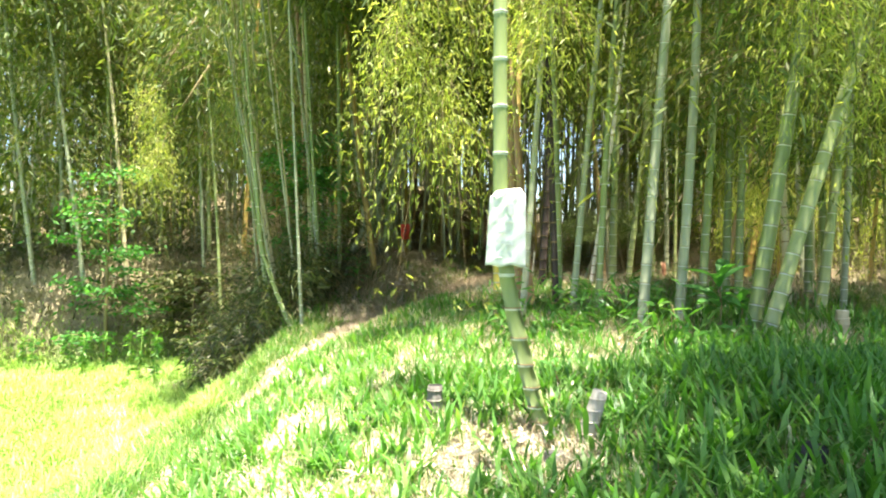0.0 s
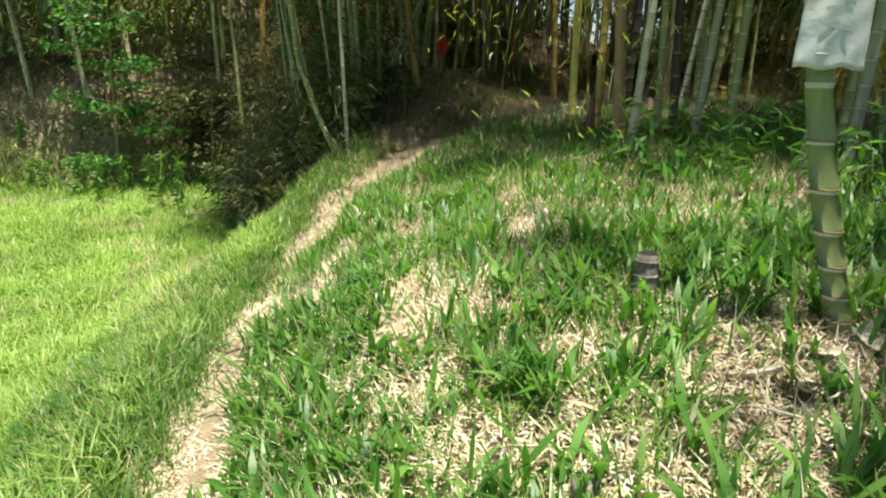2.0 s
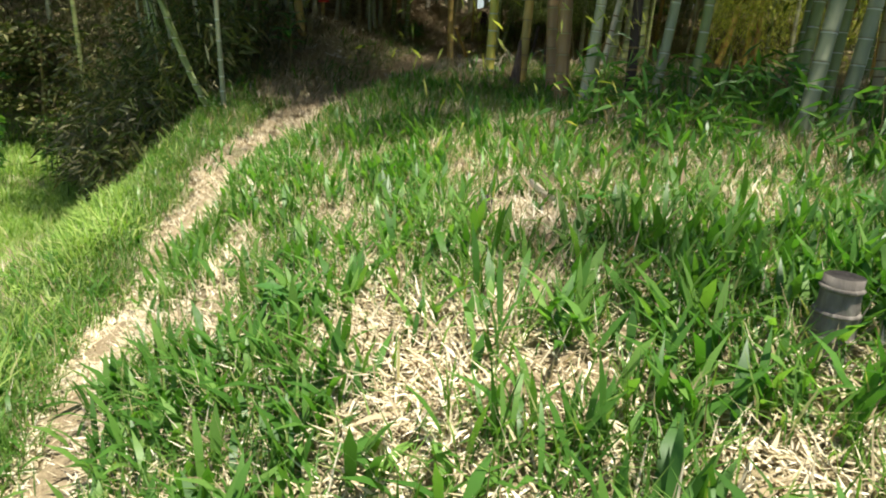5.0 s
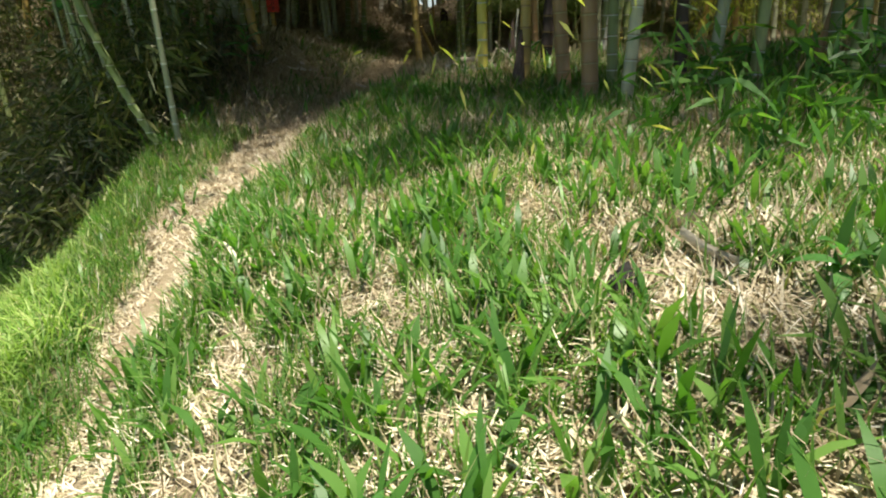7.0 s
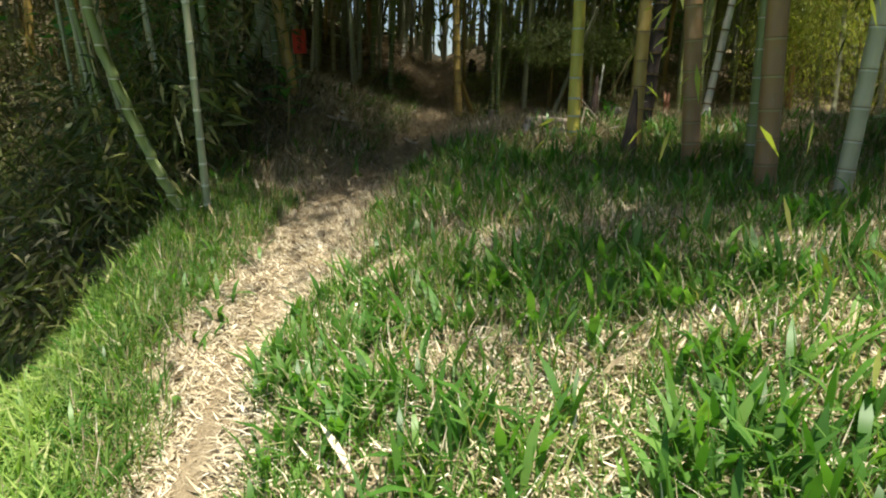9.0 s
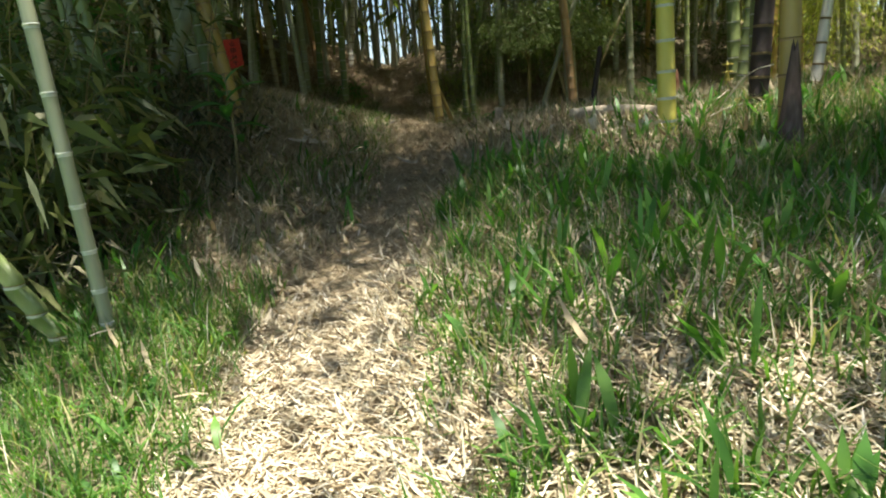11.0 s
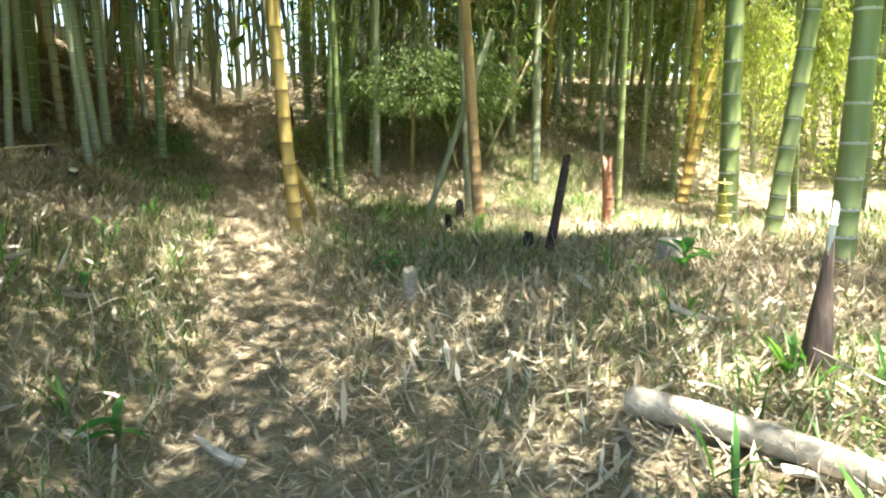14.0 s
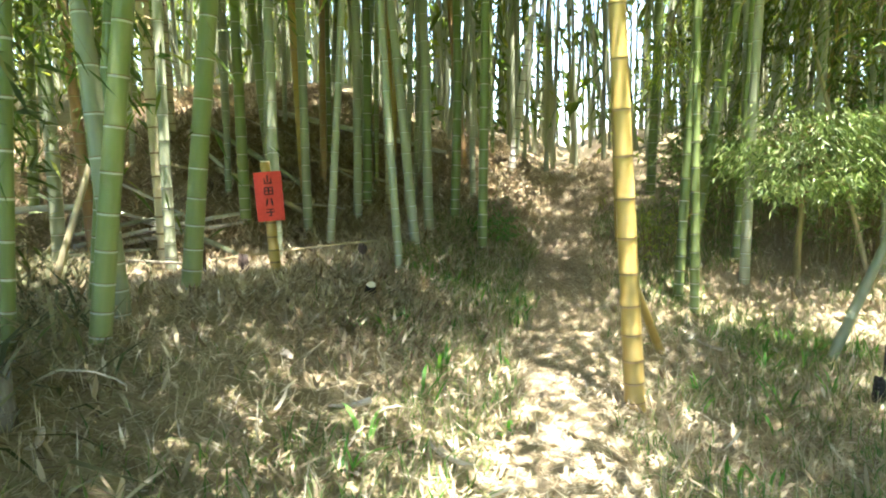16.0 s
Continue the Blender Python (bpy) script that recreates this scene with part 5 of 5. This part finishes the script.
blades("mound_weeds", x, y, sized(len(x), 0.1, 0.25, 11) * (1 + 0.4 * smooth(-0.3, 1.5, x)), sized(len(x), 0.012, 0.032, 12), sized(len(x), 0.1, 0.8, 13), WEED, 14, "upright broad-bladed green weeds on the mound", "weed", 0.25, 4)
x, y = scatter(160000, -6, -1, 0, 10.6, 74, lambda x, y, s: smooth(-1.7, -1.1, s) * smooth(-0.04, 0.14, -s - trail_edge(x, y)) * smooth(10.8, 9.9, y) * 0.9)
blades("verge_grass", x, y, sized(len(x), 0.08, 0.18, 15), sized(len(x), 0.004, 0.009, 16), sized(len(x), 0.1, 1.0, 17), FINE_GRASS, 18, "green grass on the trail's verge", "grass", 0.2)
x, y = scatter(5200, -6, -1, 0.5, 9.6, 86, lambda x, y, s: smooth(-1.9, -0.9, s) * smooth(-0.1, -0.35, s) * (0.25 + 0.75 * patches(x, y, 3.0, 46)) * (0.35 + 0.65 * smooth(6.5, 5.0, y)))
x, y = np.repeat(x, 6) + sized(6 * len(x), -0.06, 0.06, 91), np.repeat(y, 6) + sized(6 * len(x), -0.06, 0.06, 92)
blades("verge_weeds", x, y, sized(len(x), 0.08, 0.2, 93), sized(len(x), 0.01, 0.028, 94), sized(len(x), 0.2, 1.0, 95), WEED, 96, "broad-bladed green weeds on the trail's verge", "weed", 0.35, 4)
x, y = scatter(60000, -13, -1.5, 0, 13, 87, lambda x, y, s: field_mask(x, y, s) * smooth(0.45, 0.8, patches(x, y, 1.6, 47)) * smooth(-0.7, -1.4, s))
blades("field_straw", x, y, sized(len(x), 0.1, 0.26, 97), sized(len(x), 0.004, 0.01, 98), sized(len(x), 0.1, 0.9, 99), STRAW, 100, "ripe straw-coloured stems among the field grass", "straw", 0.3, 3)
shade_mask = lambda x, y, s: smooth(9.3, 10.4, y) * smooth(27, 17, y) * smooth(0.26, 0.5, np.abs(s) + 0.2 * (patches(x, y, 3.2, 45) - 0.5)) * (0.12 + 0.88 * smooth(0.3, 0.65, patches(x, y, 1.9, 6))) * (1 - 0.72 * smooth(10.8, 12.6, y) * smooth(20.0, 18.5, y))
x, y = scatter(330000, -5.5, 5, 9.3, 24, 75, lambda x, y, s: shade_mask(x, y, s) * smooth(-2.4, -1.4, s))
blades("shade_grass", x, y, sized(len(x), 0.06, 0.19, 19), sized(len(x), 0.004, 0.01, 20), sized(len(x), 0.1, 1.1, 21), SHADE_GRASS, 22, "thin green and yellow grass in the shade", "grass", 0.3)
x, y = scatter(4200, -5, 4, 9.6, 20, 76, lambda x, y, s: shade_mask(x, y, s) * (0.35 + 0.35 * smooth(13, 11, y)) * smooth(-2.2, -1.2, s))
x, y = np.repeat(x, 5) + sized(5 * len(x), -0.05, 0.05, 23), np.repeat(y, 5) + sized(5 * len(x), -0.05, 0.05, 24)
blades("shade_weeds", x, y, sized(len(x), 0.1, 0.26, 25), sized(len(x), 0.012, 0.026, 26), sized(len(x), 0.1, 0.9, 27), WEED, 28, "broad-bladed green weeds in the shade", "weed", 0.3, 4)

litter_mask = lambda x, y, s: np.clip(smooth(-1.6, -0.4, s) + smooth(9.5, 10.5, y), 0, 1) * smooth(-0.6, 0.6, grove_d(x, y) + 3 * smooth(-1.6, -0.9, s))
x, y = scatter(380000, -9, 6, 7.4, 27, 77, lambda x, y, s: litter_mask(x, y, s) * np.clip(0.25 + near_walk(x, y) + 0.4 * smooth(20, 16, y) * smooth(2, 0, x), 0, 1) * smooth(7, 3, x) * smooth(7.4, 8.8, y) * smooth(-0.2, 0.3, s + 3 * smooth(9.4, 10.2, y)) * (0.5 + 0.5 * smooth(0.12, 0.35, np.abs(s))))
blades("dry_leaves", x, y, sized(len(x), 0.04, 0.12, 29), sized(len(x), 0.005, 0.014, 30), sized(len(x), -0.3, 0.5, 31), LITTER, 32, "fallen dry bamboo leaves, tan and brown", "dry leaves", 1.3, 3, 0.012)
x, y = scatter(500000, -4.5, 6, 0, 10.4, 84, lambda x, y, s: np.clip(0.4 + 0.25 * smooth(-1.4, -0.6, x) + 0.8 * bare_straw(x, y), 0, 1) * smooth(0.0, 0.3, s) * smooth(7, 3, x) * smooth(10.4, 9.4, y))
blades("bleached_straw", x, y, sized(len(x), 0.03, 0.13, 71), sized(len(x), 0.003, 0.011, 72), sized(len(x), -0.3, 0.6, 73), LIT_BLEACHED, 74, "bleached dry leaves and straw of the mound, colour brightened for sunlight", "dry leaves", 1.2, 3, 0.012)
x, y = scatter(270000, -4.7, -0.5, 0, 10.6, 81, lambda x, y, s: smooth(0.14, 0.0, np.abs(s) - trail_edge(x, y) - 0.05) * smooth(10.6, 9.8, y))
blades("trail_litter", x, y, sized(len(x), 0.03, 0.085, 51), sized(len(x), 0.004, 0.010, 52), sized(len(x), -0.3, 0.5, 53), LIT_BLEACHED, 54, "trodden bleached bamboo leaves on the trail, colour brightened for sunlight", "dry leaves", 1.36, 3, 0.008)
x, y = scatter(190000, -4.7, -0.5, 9.6, 27, 85, lambda x, y, s: smooth(0.38, 0.12, np.abs(s) + 0.24 * (patches(x, y, 2.8, 48) - 0.5)) * smooth(9.6, 10.6, y))
blades("trodden_leaves", x, y, sized(len(x), 0.02, 0.06, 55), sized(len(x), 0.004, 0.009, 56), sized(len(x), -0.3, 0.5, 57), LITTER, 58, "small trodden leaf crumbs on the shaded trail", "dry leaves", 1.42, 3, 0.006)
x, y = scatter(150000, -6, 5, 0, 24, 78, lambda x, y, s: litter_mask(x, y, s) * 0.7 * smooth(0.15, 0.5, np.abs(s)))
blades("dry_straw", x, y, sized(len(x), 0.06, 0.22, 33), sized(len(x), 0.003, 0.006, 34), sized(len(x), -0.2, 0.7, 35), STRAW, 36, "dry upright straw and dead grass stems", "straw", 0.6, 3)
x, y = scatter(42000, -6, 5, 0.5, 22, 79, lambda x, y, s: litter_mask(x, y, s) * (0.04 + 0.44 * smooth(9.0, 11.0, y)) * smooth(0.2, 0.6, np.abs(s)))
blades("culm_sheaths", x, y, sized(len(x), 0.08, 0.22, 37), sized(len(x), 0.01, 0.026, 38), sized(len(x), -0.5, 0.7, 39), LITTER, 40, "dry curled bamboo sheaths on the ground", "dry leaves", 1.22, 4, 0.02)
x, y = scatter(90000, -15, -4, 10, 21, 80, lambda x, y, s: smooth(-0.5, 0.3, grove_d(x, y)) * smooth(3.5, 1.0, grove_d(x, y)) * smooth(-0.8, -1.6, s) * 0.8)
blades("bank_straw", x, y, sized(len(x), 0.15, 0.5, 41), sized(len(x), 0.012, 0.03, 42), sized(len(x), 0.3, 1.4, 43), DARKENED_STRAW, 44, "dry tangled grass on the bank, darkened in colour for its shade", "straw", 0.5, 3)
x, y = scatter(90000, -11, -2.6, 17, 30, 82, lambda x, y, s: smooth(-0.4, -1.2, s))
blades("bank_leaves", x, y, sized(len(x), 0.07, 0.2, 61), sized(len(x), 0.012, 0.03, 62), sized(len(x), -0.3, 0.6, 63), LITTER, 64, "fallen dry bamboo leaves on the bank", "dry leaves", 1.2, 3, 0.015)
x, y = scatter(16000, -4.2, -0.4, 20, 31, 83, lambda x, y, s: smooth(1.1, 0.7, np.abs(s)))
blades("path_leaves", x, y, sized(len(x), 0.06, 0.15, 65), sized(len(x), 0.01, 0.022, 66), sized(len(x), -0.3, 0.5, 67), LITTER, 68, "fallen dry bamboo leaves on the upper trail", "dry leaves", 1.3, 3, 0.012)
